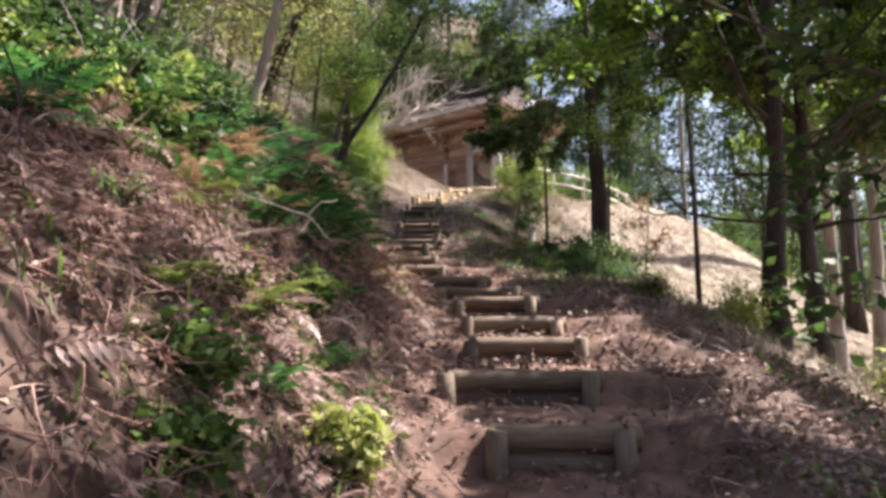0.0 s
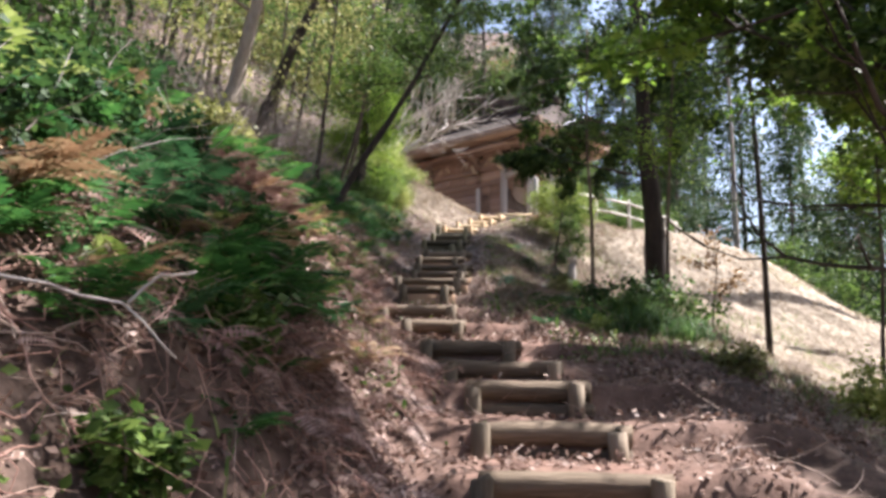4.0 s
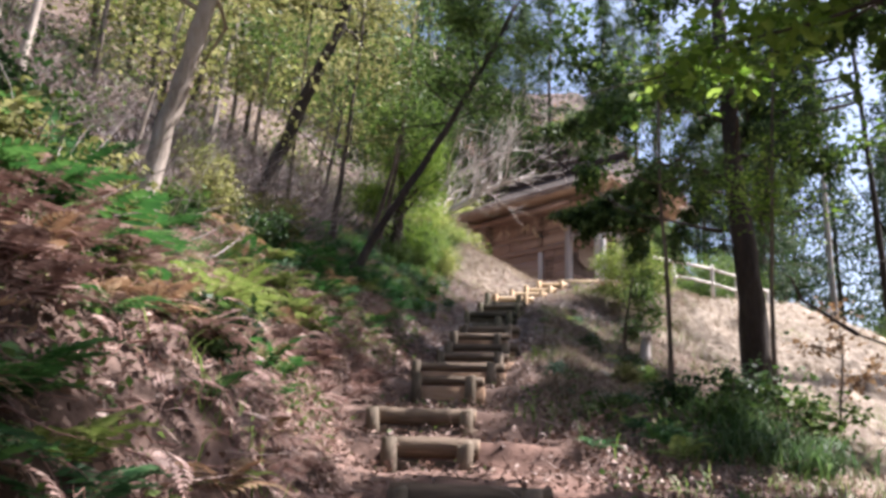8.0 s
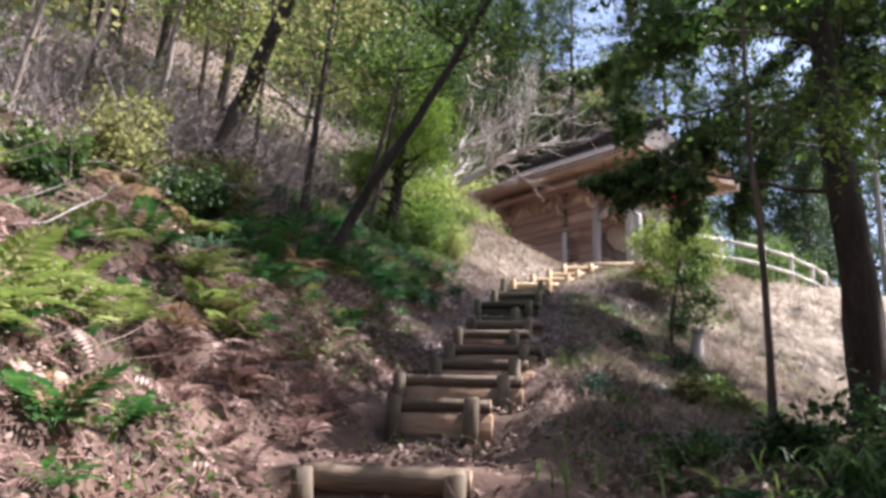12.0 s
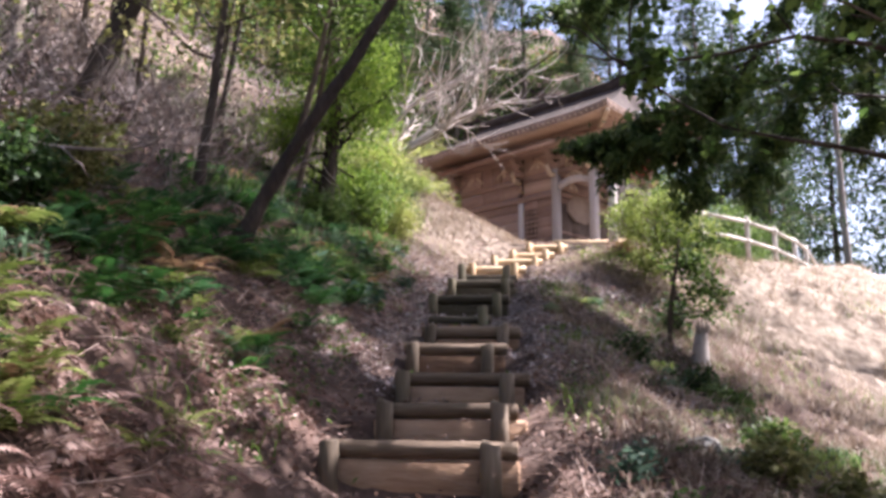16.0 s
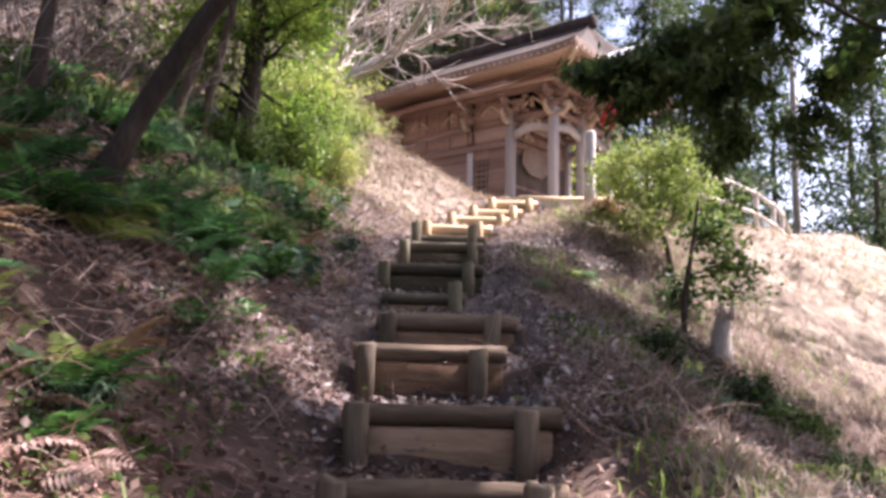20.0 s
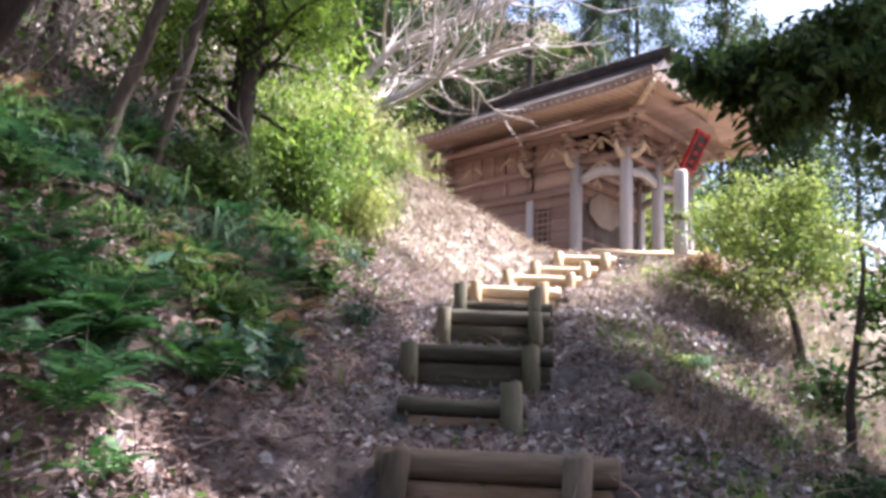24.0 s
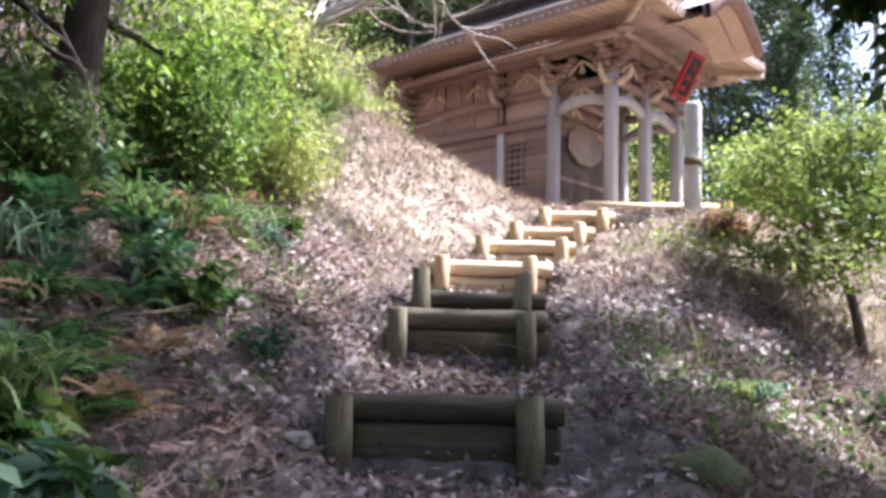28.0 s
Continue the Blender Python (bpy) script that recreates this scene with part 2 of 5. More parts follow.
MID_Y, MID_X = [-8, 0, 6, 8.5, 10.2, 12.5, 22.5, 24, 25.4, 28, 32, 45, 90], [.3, .5, .6, .62, .13, -.52, -.55, -.3, .6, 1.6, 1.2, 0., 0.]
TOP_Y, TOP_Z = [-60, -8, 0] + [s[0] for s in STEPS] + [26.2, 30, 37.5, 40, 50, 70, 400], [-13, -2.1, .0] + [s[1] for s in STEPS] + [7.45, 7.6, 7.8, 10.5, 22, 34, 60]
OFF_X = [-200, -40, -20, -8, -4, -3, -2.2, -1.7, -1.2, -.75, .75, 1.3, 1.8, 2.5, 4, 6, 8, 10, 20, 40, 200]
OFF_Y = [-8, 8, 14, 20, 24, 28, 32, 37, 45]
def across(middle, right=(-6.5, -11, -20), left=(26, 20, 12, 5)):
    """Height beside the path, over its middle line."""
    return [*left, *middle, *right]


OFF_Z = [across(bank) for bank in ([2.6, 2.1, 1.6, 1.15, .5, 0, 0, 0, -.05, -.3, -1, -1.9, -2.6, -3.3], [2.6, 2.1, 1.6, 1.1, .42, 0, 0, 0, -.05, -.3, -1, -1.9, -2.6, -3.3])]
OFF_Z += [across(bank) for bank in ([2.5, 1.9, 1.3, .85, .35, 0, 0, 0, -.05, -.12, -.4, -1.5, -2.5, -3.3], [2.6, 1.85, 1.1, .62, .2, 0, 0, -.15, -.5, -.9, -1.45, -2.1, -2.7, -3.3], [2.2, 1.5, .95, .62, .3, .05, 0, 0, -.05, -.3, -1.1, -1.8, -2.5, -3.2])]
OFF_Z += [across([1.7, 1.0, .6, .35, .1, 0, 0, 0, 0, -.02, -.1, -.3, -1.2, -2.5], (-7.5, -13, -24), (26, 20, 12, 4.6))]
OFF_Z += [across([.9, .2] + [0] * 8 + fall, end, (26, 18, 10, 4)) for fall, end in (([-.05, -.25, -1.35, -2.7], (-8, -14, -26)), ([-.2, -.9, -2, -3.3], (-8, -14, -24)), ([-1, -2, -3, -5], (-12, -24, -40)))]


def lattice(x, y, seed):
    h = np.sin(x * 127.1 + y * 311.7 + seed * 74.7) * 43758.5453
    return h - np.floor(h)


def rough(x, y, seed=0.0):
    """Smooth noise from -1 to 1."""
    i, j = np.floor(x), np.floor(y)
    u, v = x - i, y - j
    u, v = u * u * (3 - 2 * u), v * v * (3 - 2 * v)
    a, b = lattice(i, j, seed), lattice(i + 1, j, seed)
    c, d = lattice(i, j + 1, seed), lattice(i + 1, j + 1, seed)
    return 2 * (a + (b - a) * u + (c - a + (a - b - c + d) * u) * v) - 1


def tread(y):
    """Height of the trodden earth between the logs."""
    ys, zs = [-60, -8, 0], [-13, -2.25, -.15]
    before = -.15
    for sy, sz, _, _ in STEPS:
        hollow = .05 if 18.5 < sy < 20.5 else .12 if 12.6 < sy < 23 else .03
        drop = min(.25, .9 * (sz - before)) if sy < 12.6 else min(.38, (sz - before) + (-.04 if sy == 19.97 else .1 if 14.5 < sy < 23 else .02))
        ys += [sy - .07, sy + .05]
        zs += [sz - drop, sz - hollow]
        before = sz
    return np.interp(y, ys + [26.2, 400], zs + [7.4, 7.4])


def height(x, y):
    """The ground, without its fine relief."""
    x, y = np.asarray(x, float), np.asarray(y, float)
    dx = x - np.interp(y, MID_Y, MID_X)
    rows = np.stack([np.interp(dx, OFF_X, z) for z in OFF_Z])
    at = np.interp(y, OFF_Y, range(len(OFF_Y)))
    k = np.clip(np.floor(at).astype(int), 0, len(OFF_Y) - 2)
    f = at - k
    off = np.take_along_axis(rows, k[None], 0)[0] * (1 - f) + np.take_along_axis(rows, k[None] + 1, 0)[0] * f
    side = np.interp(y, TOP_Y, TOP_Z) - .08
    low = np.clip((dx - 4) / 9, 0, 1)
    low = low * low * (3 - 2 * low)
    side = side * (1 - low) + np.minimum(side, 7.7) * low
    wide = np.where(dx > 0, np.interp(y, [4, 6, 9.5, 12], [1.0, 1.9, 1.8, .78]), .78)
    on = np.clip((wide - np.abs(dx)) / .3, 0, 1) * np.clip((26.2 - y) / .5, 0, 1)
    return side * (1 - on) + tread(y) * on + off


# ---- helpers for shapes ----
class Bag:
    """Collects triangles; each call adds one piece."""

    def __init__(self):
        self.v, self.f, self.n = [], [], 0

    def add(self, verts, faces):
        verts, faces = np.asarray(verts, float).reshape(-1, 3), np.asarray(faces, int)
        if faces.shape[1] == 4:
            faces = np.concatenate([faces[:, [0, 1, 2]], faces[:, [0, 2, 3]]])
        self.v.append(verts)
        self.f.append(faces + self.n)
        self.n += len(verts)
        return self

    def tube(self, points, radii, sides=8, cap=True):
        p = np.asarray(points, float)
        r = np.asarray(radii, float)
        tan = np.gradient(p, axis=0)
        tan /= np.linalg.norm(tan, axis=1)[:, None] + 1e-9
        ref = np.where(np.abs(tan[:, 2:3]) > .9, [[1., 0, 0]], [[0, 0, 1.]])
        a = np.cross(tan, ref)
        a /= np.linalg.norm(a, axis=1)[:, None]
        b = np.cross(tan, a)
        ang = np.linspace(0, 2 * np.pi, sides, endpoint=False)
        ring = p[:, None] + r[:, None, None] * (a[:, None] * np.cos(ang)[None, :, None] + b[:, None] * np.sin(ang)[None, :, None])
        n = len(p)
        i, k = np.meshgrid(np.arange(n - 1), np.arange(sides), indexing="ij")
        k2 = (k + 1) % sides
        quads = np.stack([i * sides + k, i * sides + k2, (i + 1) * sides + k2, (i + 1) * sides + k], -1).reshape(-1, 4)
        tris = np.concatenate([quads[:, [0, 1, 2]], quads[:, [0, 2, 3]]])
        v = ring.reshape(-1, 3)
        if cap:
            v = np.concatenate([v, p[:1], p[-1:]])
            k = np.arange(sides)
            e0, e1 = n * sides, n * sides + 1
            tris = np.concatenate([tris, np.stack([np.full(sides, e0), (k + 1) % sides, k], 1), np.stack([np.full(sides, e1), (n - 1) * sides + k, (n - 1) * sides + (k + 1) % sides], 1)])
        return self.add(v, tris)

    def box(self, lo, hi, bevel=0.0):
        (x0, y0, z0), (x1, y1, z1) = lo, hi
        v = np.array([(x, y, z) for x in (x0, x1) for y in (y0, y1) for z in (z0, z1)])
        f = [(0, 1, 3, 2), (4, 6, 7, 5), (0, 4, 5, 1), (2, 3, 7, 6), (0, 2, 6, 4), (1, 5, 7, 3)]
        if not bevel:
            return self.add(v, f)
        bm = bmesh.new()
        vs = [bm.verts.new(c) for c in v]
        for q in f:
            bm.faces.new([vs[k] for k in q])
        bmesh.ops.bevel(bm, geom=bm.edges[:], offset=bevel, segments=1, affect="EDGES")
        bmesh.ops.triangulate(bm, faces=bm.faces[:])
        bm.verts.index_update()
        self.add([c.co[:] for c in bm.verts], [[c.index for c in q.verts] for q in bm.faces])
        bm.free()
        return self

    def leaves(self, centres, size, rng, long=1.6, droop=0.3, flat=0.5, wide=1.0):
        """A folded leaf at each centre."""
        c = np.asarray(centres, float).reshape(-1, 3)
        n = len(c)
        if not n:
            return self
        s = size * rng.uniform(.6, 1.35, (n, 1))
        d = rng.normal(0, 1, (n, 3)) * [1, 1, flat] - [0, 0, droop]
        d /= np.linalg.norm(d, axis=1)[:, None]
        w = np.cross(d, rng.normal(0, 1, (n, 3)) * [.5, .5, 1])
        w *= wide / (np.linalg.norm(w, axis=1)[:, None] + 1e-9)
        up = np.cross(w, d) * s * .12
        tip, mid = c + d * s * long, c + d * s * long * .5
        v = np.stack([c, mid + w * s * .5 + up, tip, mid - w * s * .5 + up], 1).reshape(-1, 3)
        q = np.arange(n)[:, None] * 4
        return self.add(v, np.concatenate([q + [0, 1, 2], q + [0, 2, 3]]))

    def mesh(self, name, smooth=False):
        me = bpy.data.meshes.new(name)
        if not self.v:
            return me
        v, f = np.concatenate(self.v), np.concatenate(self.f)
        me.vertices.add(len(v))
        me.vertices.foreach_set("co", v.astype(np.float32).ravel())
        me.loops.add(f.size)
        me.loops.foreach_set("vertex_index", f.astype(np.int32).ravel())
        me.polygons.add(len(f))
        me.polygons.foreach_set("loop_start", np.arange(0, f.size, 3, dtype=np.int32))
        if smooth:
            me.polygons.foreach_set("use_smooth", np.ones(len(f), bool))
        me.update(calc_edges=True)
        return me


def part(name, shape, mat, parent=None, label="", smooth=False, at=None):
    """Links a Bag (or a mesh) as one object under its thing or part."""
    me = shape.mesh(name, smooth) if isinstance(shape, Bag) else shape
    if not me.materials:
        me.materials.append(mat)
    ob = new(name, me)
    if parent is not None:
        ob.parent = parent
    if at is not None:
        ob.matrix_basis = at
    if label:
        ob["label"] = label
    return ob


def thing(name, at, label, category, group="", kind=""):
    ob = new(name)
    ob.empty_display_size = .1
    ob.matrix_basis = at if isinstance(at, Matrix) else Matrix.Translation(at)
    return tagged(ob, label, category, group, kind)


def ground_z(x, y):
    return float(height(np.array([x]), np.array([y]))[0])


# ---- ground ----
def spread_axis(stops):
    out = []
    for a, b, step in stops:
        out.append(np.arange(a, b, step))
    return np.concatenate(out + [[stops[-1][1]]])


def relief(x, y):
    dx = np.abs(x - np.interp(y, MID_Y, MID_X))
    near = np.clip((dx - .5) / .8, .25, 1)
    return near * (.085 * rough(x * 1.3, y * 1.3, 1) + .055 * rough(x * 3.1, y * 3.1, 2) + np.clip(dx - 2.6, 0, 1) * .05 * rough(x * 5, y * 5, 5) + .02 * rough(x * 8, y * 8, 3)) + .012 * rough(x * 14, y * 14, 4)


def make_ground():
    xs = spread_axis([(-400, -60, 40), (-60, -20, 4), (-20, -8, .8), (-8, -3.5, .2), (-3.5, 4, .06), (4, 9, .13), (9, 24, 1), (24, 60, 4), (60, 400, 40)])
    ys = spread_axis([(-300, -20, 40), (-20, -4, 1.5), (-4, 1, .2), (1, 26.5, .055), (26.5, 40, .3), (40, 70, 2), (70, 400, 40)])
    X, Y = np.meshgrid(xs, ys)
    Z = height(X, Y) + relief(X, Y)
    n, m = X.shape
    i, j = np.meshgrid(np.arange(n - 1), np.arange(m - 1), indexing="ij")
    a = i * m + j
    bag = Bag().add(np.stack([X, Y, Z], -1).reshape(-1, 3), np.stack([a, a + 1, a + m + 1, a + m], -1).reshape(-1, 4))
    me = bag.mesh("ground", True)
    dx = X - np.interp(Y, MID_Y, MID_X)
    n1, n2 = rough(X * .7, Y * .7, 9), rough(X * 2.2, Y * 2.2, 10)
    straw_and_sun = np.clip((dx - np.interp(Y, [8, 13, 18, 24], [2.2, 2.6, 4.7, 4.7]) - .7 * n1 - .5 * n2) / 1.2, 0, 1) * np.clip(.85 + .5 * n2 + .3 * n1, .35, 1) * np.clip((Y - 5) / 3, 0, 1)
    straw_and_sun = np.maximum(straw_and_sun, np.clip((Y - 23.2 + .6 * n1 + .4 * n2) / 1.0, 0, 1) * np.clip((dx + 3.5) / .6, 0, 1) * np.clip((37 - Y) / 2, 0, 1))
    straw_and_sun *= np.clip((40 - Y) / 3, 0, 1)
    # paler upper hillside: sunlit haze among the trunks put into the colour
    straw_and_sun = np.maximum(straw_and_sun, np.clip((-4.2 - dx) / 2, 0, .45) * np.clip(.6 + n1, 0, 1))
    clay = np.clip(.5 - np.abs(dx + 1.1 + .3 * n1) / .8 + .4 * n2, 0, 1) * np.clip((17 - Y) / 3, 0, .45)
    clay = np.maximum(clay, np.clip(1.3 - np.abs(dx - .2) / 1.1, 0, .85) * np.clip((14 - Y) / 3, 0, 1) * (.75 + .3 * n2))
    clay = np.maximum(clay, np.clip(1 - np.abs(dx - 3.1 + .5 * n1) / .9, 0, 1) * np.clip((15 - Y) / 2, 0, 1) * np.clip((Y - 8) / 2, 0, 1) * np.clip(.5 + .9 * n2, 0, 1))
    grey = np.clip((Y - 17.5) / 2.5, 0, 1) * np.clip((24 - Y) / 1, 0, 1) * np.clip(1.3 - np.abs(dx) / 2.6, 0, 1)
    for name, values in (("straw", straw_and_sun), ("clay", clay), ("grey", grey)):
        at = me.attributes.new(name, "FLOAT", "POINT")
        at.data.foreach_set("value", np.clip(values, 0, 1).astype(np.float32).ravel())
    tagged(part("ground", me, soil), "brown forest soil with leaf litter and a straw-coloured open slope", "ground", kind="structure")


make_ground()


# ---- log steps ----
def log_step(y, z, x0, x1, fresh, rng, worn=False, taller=0.0, lone=False):
    width, mid = x1 - x0, (x0 + x1) / 2
    if fresh:
        label, group = "fresh pale timber log step held by two posts", "pale log steps"
    else:
        label, group = "weathered dark log step held by one round post" if lone else "weathered brown log step held by two round posts in the earth", "old log steps"
    turn = rng.uniform(-2.5, 2.5)
    step = thing("log_step", pose(mid, y, z, 0, 0, turn), label, "step", group)
    lm, pm = (new_log, new_post) if fresh else (old_log, old_post) if y < 19.5 else (mossy_log, mossy_post)
    r = .05 if lone else .062 if fresh else .078 if worn else .055 if y < 18.5 else .065
    for k, drop in enumerate((r, 3.05 * r)):
        half = width / 2 + rng.uniform(-.03, .05)
        xs = np.linspace(-half, half, 9)
        bow, knot = rng.normal(0, .005, 2), 1 + .03 * rng.normal(size=9)
        pts = np.stack([xs, bow[0] * np.cos(3 * xs / half), -drop + bow[1] * (np.cos(2 * xs / half) - .5)], 1)
        if k and not (fresh or worn):
            part("plank", Bag().box((-half, -.035, -2 * r - .3), (half, .035, -2 * r - .004), .015), tan_board if y < 20.5 else old_board, step, "earth-stained plank set on edge, its lit look in the tan colour" if y < 20.5 else "dark olive plank set on edge")
            continue
        log = part("log", Bag().tube(pts, r * knot, 12), lm, step, smooth=True)
        for s in (-1, 1):
            end = part("log_end", Bag().tube([(s * (half - .004), 0, -drop), (s * (half + .004), 0, -drop)], [r * .93] * 2, 12), log_end, log)
    for s in (-1, 1)[1 if lone else 0:]:
        px, top = s * width / 2 - s * (.03 if lone else .15 if s > 0 else .05) * (1 if not worn else .6), (rng.uniform(-.05, .0) if worn else rng.uniform(-.02, .02)) + (.03 if fresh else 0) + taller
        pts = np.array([(px, -r - .055, -.5), (px, -r - .055, -.2), (px + rng.normal(0, .006), -r - .055, top - .01), (px, -r - .055, top)])
        part("post", Bag().tube(pts, [.062, .062, .06, .05], 12), pm, step, smooth=True)
    return step


step_rng = np.random.default_rng(11)
for k, s in enumerate(STEPS):
    log_step(*s, k >= 19, step_rng, k < 9, .14 if k == 18 else .09 if k == 15 else 0, k == 15)


# ---- the shrine ----
SHRINE = pose(2.09, 31.9, 7.66, 0, 0, 50)
W, D, BAY = 2.7, 5.1, 1.27
EAVE = 4.05  # above the plinth


def shrine():
    top = thing("shrine", SHRINE, "weathered brown timber shrine with pillars, carved brackets and wide curved eaves", "shrine")
    part("plinth", Bag().box((-.6, -.7, -.25), (W + .6, D + .6, .12), .02), stone, top, "grey stone plinth")
    part("floor_deck", Bag().box((-.15, BAY - .35, .42), (W + .15, D + .1, .5), .01), old_wood, top)
    for x, y in ((0, 0), (1.32, 0), (W, 0), (0, BAY), (W, BAY), (0, 2 * BAY), (W, 2 * BAY), (0, D), (W, D)):
        r = .105 if y < 2 * BAY else .085
        pillar = part("pillar", Bag().box((x - r, y - r, .12), (x + r, y + r, 2.54 if y > BAY else 3.3), .018), pillar_wood, top, "grey weathered square pillar")
        part("pillar_base", Bag().box((x - r - .07, y - r - .07, .12), (x + r + .07, y + r + .07, .2), .02), stone, pillar)
        # bracket blocks that carry the eave
        bracket = Bag().box((x - .15, y - .15, 3.3), (x + .15, y + .15, 3.4), .02)
        for k, (a, b) in enumerate(((.28, .09), (.43, .09))):
            z = 3.41 + k * .19
            bracket.box((x - a, y - .06, z), (x + a, y + .06, z + .1), .03)
            bracket.box((x - .06, y - a, z), (x + .06, y + a, z + .1), .03)
            for s in (-1, 1):
                bracket.box((x + s * a - .08, y - .08, z + .1), (x + s * a + .08, y + .08, z + .18), .02)
                bracket.box((x - .08, y + s * a - .08, z + .1), (x + .08, y + s * a + .08, z + .18), .02)
        part("bracket", bracket, old_wood, top, "carved bracket block")
    # nosings: curved horns at the corner pillars
    for x, y, dx, dy in ((0, 0, -1, 0), (0, 0, 0, -1), (W, 0, 0, -1), (0, BAY, -1, 0), (0, D, -1, 0), (0, 2 * BAY, -1, 0), (1.32, 0, 0, -1)):
        pts = [(x + dx * a, y + dy * a, 3.12 + h) for a, h in ((.08, 0), (.22, -.02), (.34, .04), (.42, .16), (.40, .28))]
        part("carved_horn", Bag().tube(pts, [.07, .075, .065, .05, .025], 8), carved_wood, top, smooth=True)
    # beams
    def beam(a, b, z0, z1, t, mat, name, arch=0.0):
        a, b = np.array(a, float), np.array(b, float)
        bag = Bag()
        n = 9 if arch else 1
        side = np.array([-(b - a)[1], (b - a)[0]]) / np.linalg.norm(b - a) * t
        rows = []
        for k in range(n + 1):
            f = k / n
            p, h = a + (b - a) * f, arch * math.sin(math.pi * f)
            rows += [(*(p - side), z0 + h), (*(p + side), z0 + h), (*(p + side), z1 + h), (*(p - side), z1 + h)]
        faces = []
        for k in range(n):
            for j in range(4):
                faces.append((k * 4 + j, k * 4 + (j + 1) % 4, k * 4 + 4 + (j + 1) % 4, k * 4 + 4 + j))
        faces += [(3, 2, 1, 0), (n * 4, n * 4 + 1, n * 4 + 2, n * 4 + 3)]
        part(name, bag.add(rows, faces), mat, top)
    for z0, z1, t in ((2.55, 2.72, .05), (3.1, 3.27, .07)):
        beam((.12, BAY), (W - .12, BAY), z0, z1, t, old_wood, "tie_beam")
        for y0, y1 in ((BAY + .1, 2 * BAY - .1), (2 * BAY + .1, D - .1)):
            beam((0, y0), (0, y1), z0, z1, t, old_wood, "tie_beam")
            beam((W, y0), (W, y1), z0, z1, t, old_wood, "tie_beam")
    for a, b in (((.1, 0), (1.22, 0)), ((1.42, 0), (W - .1, 0)), ((0, .1), (0, BAY - .1)), ((W, .1), (W, BAY - .1))):
        beam(a, b, 2.68, 2.86, .06, pillar_wood, "rainbow_beam", .13)
        beam(a, b, 3.12, 3.27, .06, old_wood, "tie_beam")
    for z0, off, name in ((3.8, .5, "purlin"), (3.84, 0, "wall_plate")):
        for a, b in (((-off, -off - .2), (-off, D + .6)), ((W + off, -off - .2), (W + off, D + .6)), ((-off - .1, -off), (W + off + .1, -off)), ((-off - .1, D + off), (W + off + .1, D + off))):
            beam(a, b, z0, z0 + (.13 if off else .5), .065, old_wood, name)
    # carved panels and frog-leg struts between the beams
    for x, y, along, levels in ((0, BAY * 1.5, 1, (3.42,)), (0, 3.2, 1, (3.42,)), (0, 4.4, 1, (3.42,)), (.7, 0, 0, (2.84, 3.42)), (2.0, 0, 0, (2.84, 3.42)), (0, .63, 1, (2.9, 3.42)), (.7, BAY, 0, (2.84, 3.42)), (2.0, BAY, 0, (2.84, 3.42))):
        for z in levels:
            pts = [(-.3, 0), (-.22, .1), (-.08, .2), (0, .24), (.08, .2), (.22, .1), (.3, 0)]
            path = [(x + (0 if along else a), y + (a if along else 0), z + h) for a, h in pts]
            strut = Bag().tube(path, [.03, .04, .035, .04, .035, .04, .03], 7)
            strut.tube([(x, y, z + .02), (x, y, z + .2)], [.07, .03], 7)
            part("carved_strut", strut, carved_wood, top, smooth=True)
    # board walls of the hall
    boards = np.linspace(.5, 2.55, 8)
    for k in range(7):
        z0, z1 = boards[k] + .004, boards[k + 1] - .004
        for y0, y1 in ((BAY + .1, 2 * BAY - .6), (2 * BAY - .14, 2 * BAY - .1), (2 * BAY + .1, D - .1)):
            part("board", Bag().box((-.035, y0, z0), (.02, y1, z1), .006), old_wood, top)
        if z1 < 1.45 or z0 > 2.2:
            part("board", Bag().box((-.035, 2 * BAY - .6, z0), (.02, 2 * BAY - .14, z1), .006), old_wood, top)
        part("board", Bag().box((W - .02, BAY + .1, z0), (W + .035, D - .1, z1), .006), old_wood, top)
        part("board", Bag().box((.1, D - .02, z0), (W - .1, D + .035, z1), .006), old_wood, top)
    for y0, y1 in ((BAY + .1, 2 * BAY - .1), (2 * BAY + .1, 3.3), (3.34, 4.1), (4.14, D - .1)):
        part("upper_panel", Bag().box((-.03, y0, 2.73), (.02, y1, 3.09), .012), old_wood, top)
        part("upper_panel", Bag().box((-.02, y0, 3.28), (.02, y1, 3.83), .012), old_wood, top)
        part("upper_panel", Bag().box((W - .02, y0, 2.73), (W + .02, y1, 3.83), .012), old_wood, top)
    part("upper_panel", Bag().box((.1, D - .02, 2.56), (W - .1, D + .02, 3.83), .012), old_wood, top)
    # battens that part the side wall into fields, and a broad beam along its head
    for y, z0, z1 in ((3.3, 2.73, 3.09), (4.12, 2.73, 3.09), (2 * BAY, 2.72, 3.1), (3.0, 3.28, 3.8), (3.7, 3.28, 3.8), (4.4, 3.28, 3.8), (2 * BAY, 3.27, 3.8)):
        part("batten", Bag().box((-.06, y - .045, z0), (-.02, y + .045, z1), .008), old_wood, top)
    part("head_beam", Bag().box((-.1, BAY + .1, 2.5), (-.052, D + .3, 2.66), .012), old_wood, top)
    # lattice window in the side wall
    y0, y1, z0, z1 = 2 * BAY - .6, 2 * BAY - .14, 1.39, 2.25
    lattice_window = part("lattice_window", Bag().box((-.01, y0, z0), (.01, y1, z1)), dark_wood, top, "dark wooden lattice window")
    for k in range(6):
        z = z0 + (k + .5) * (z1 - z0) / 6
        part("slat", Bag().box((-.05, y0, z - .022), (-.02, y1, z + .022), .005), old_wood, lattice_window)
    for k in range(3):
        y = y0 + (k + .5) * (y1 - y0) / 3
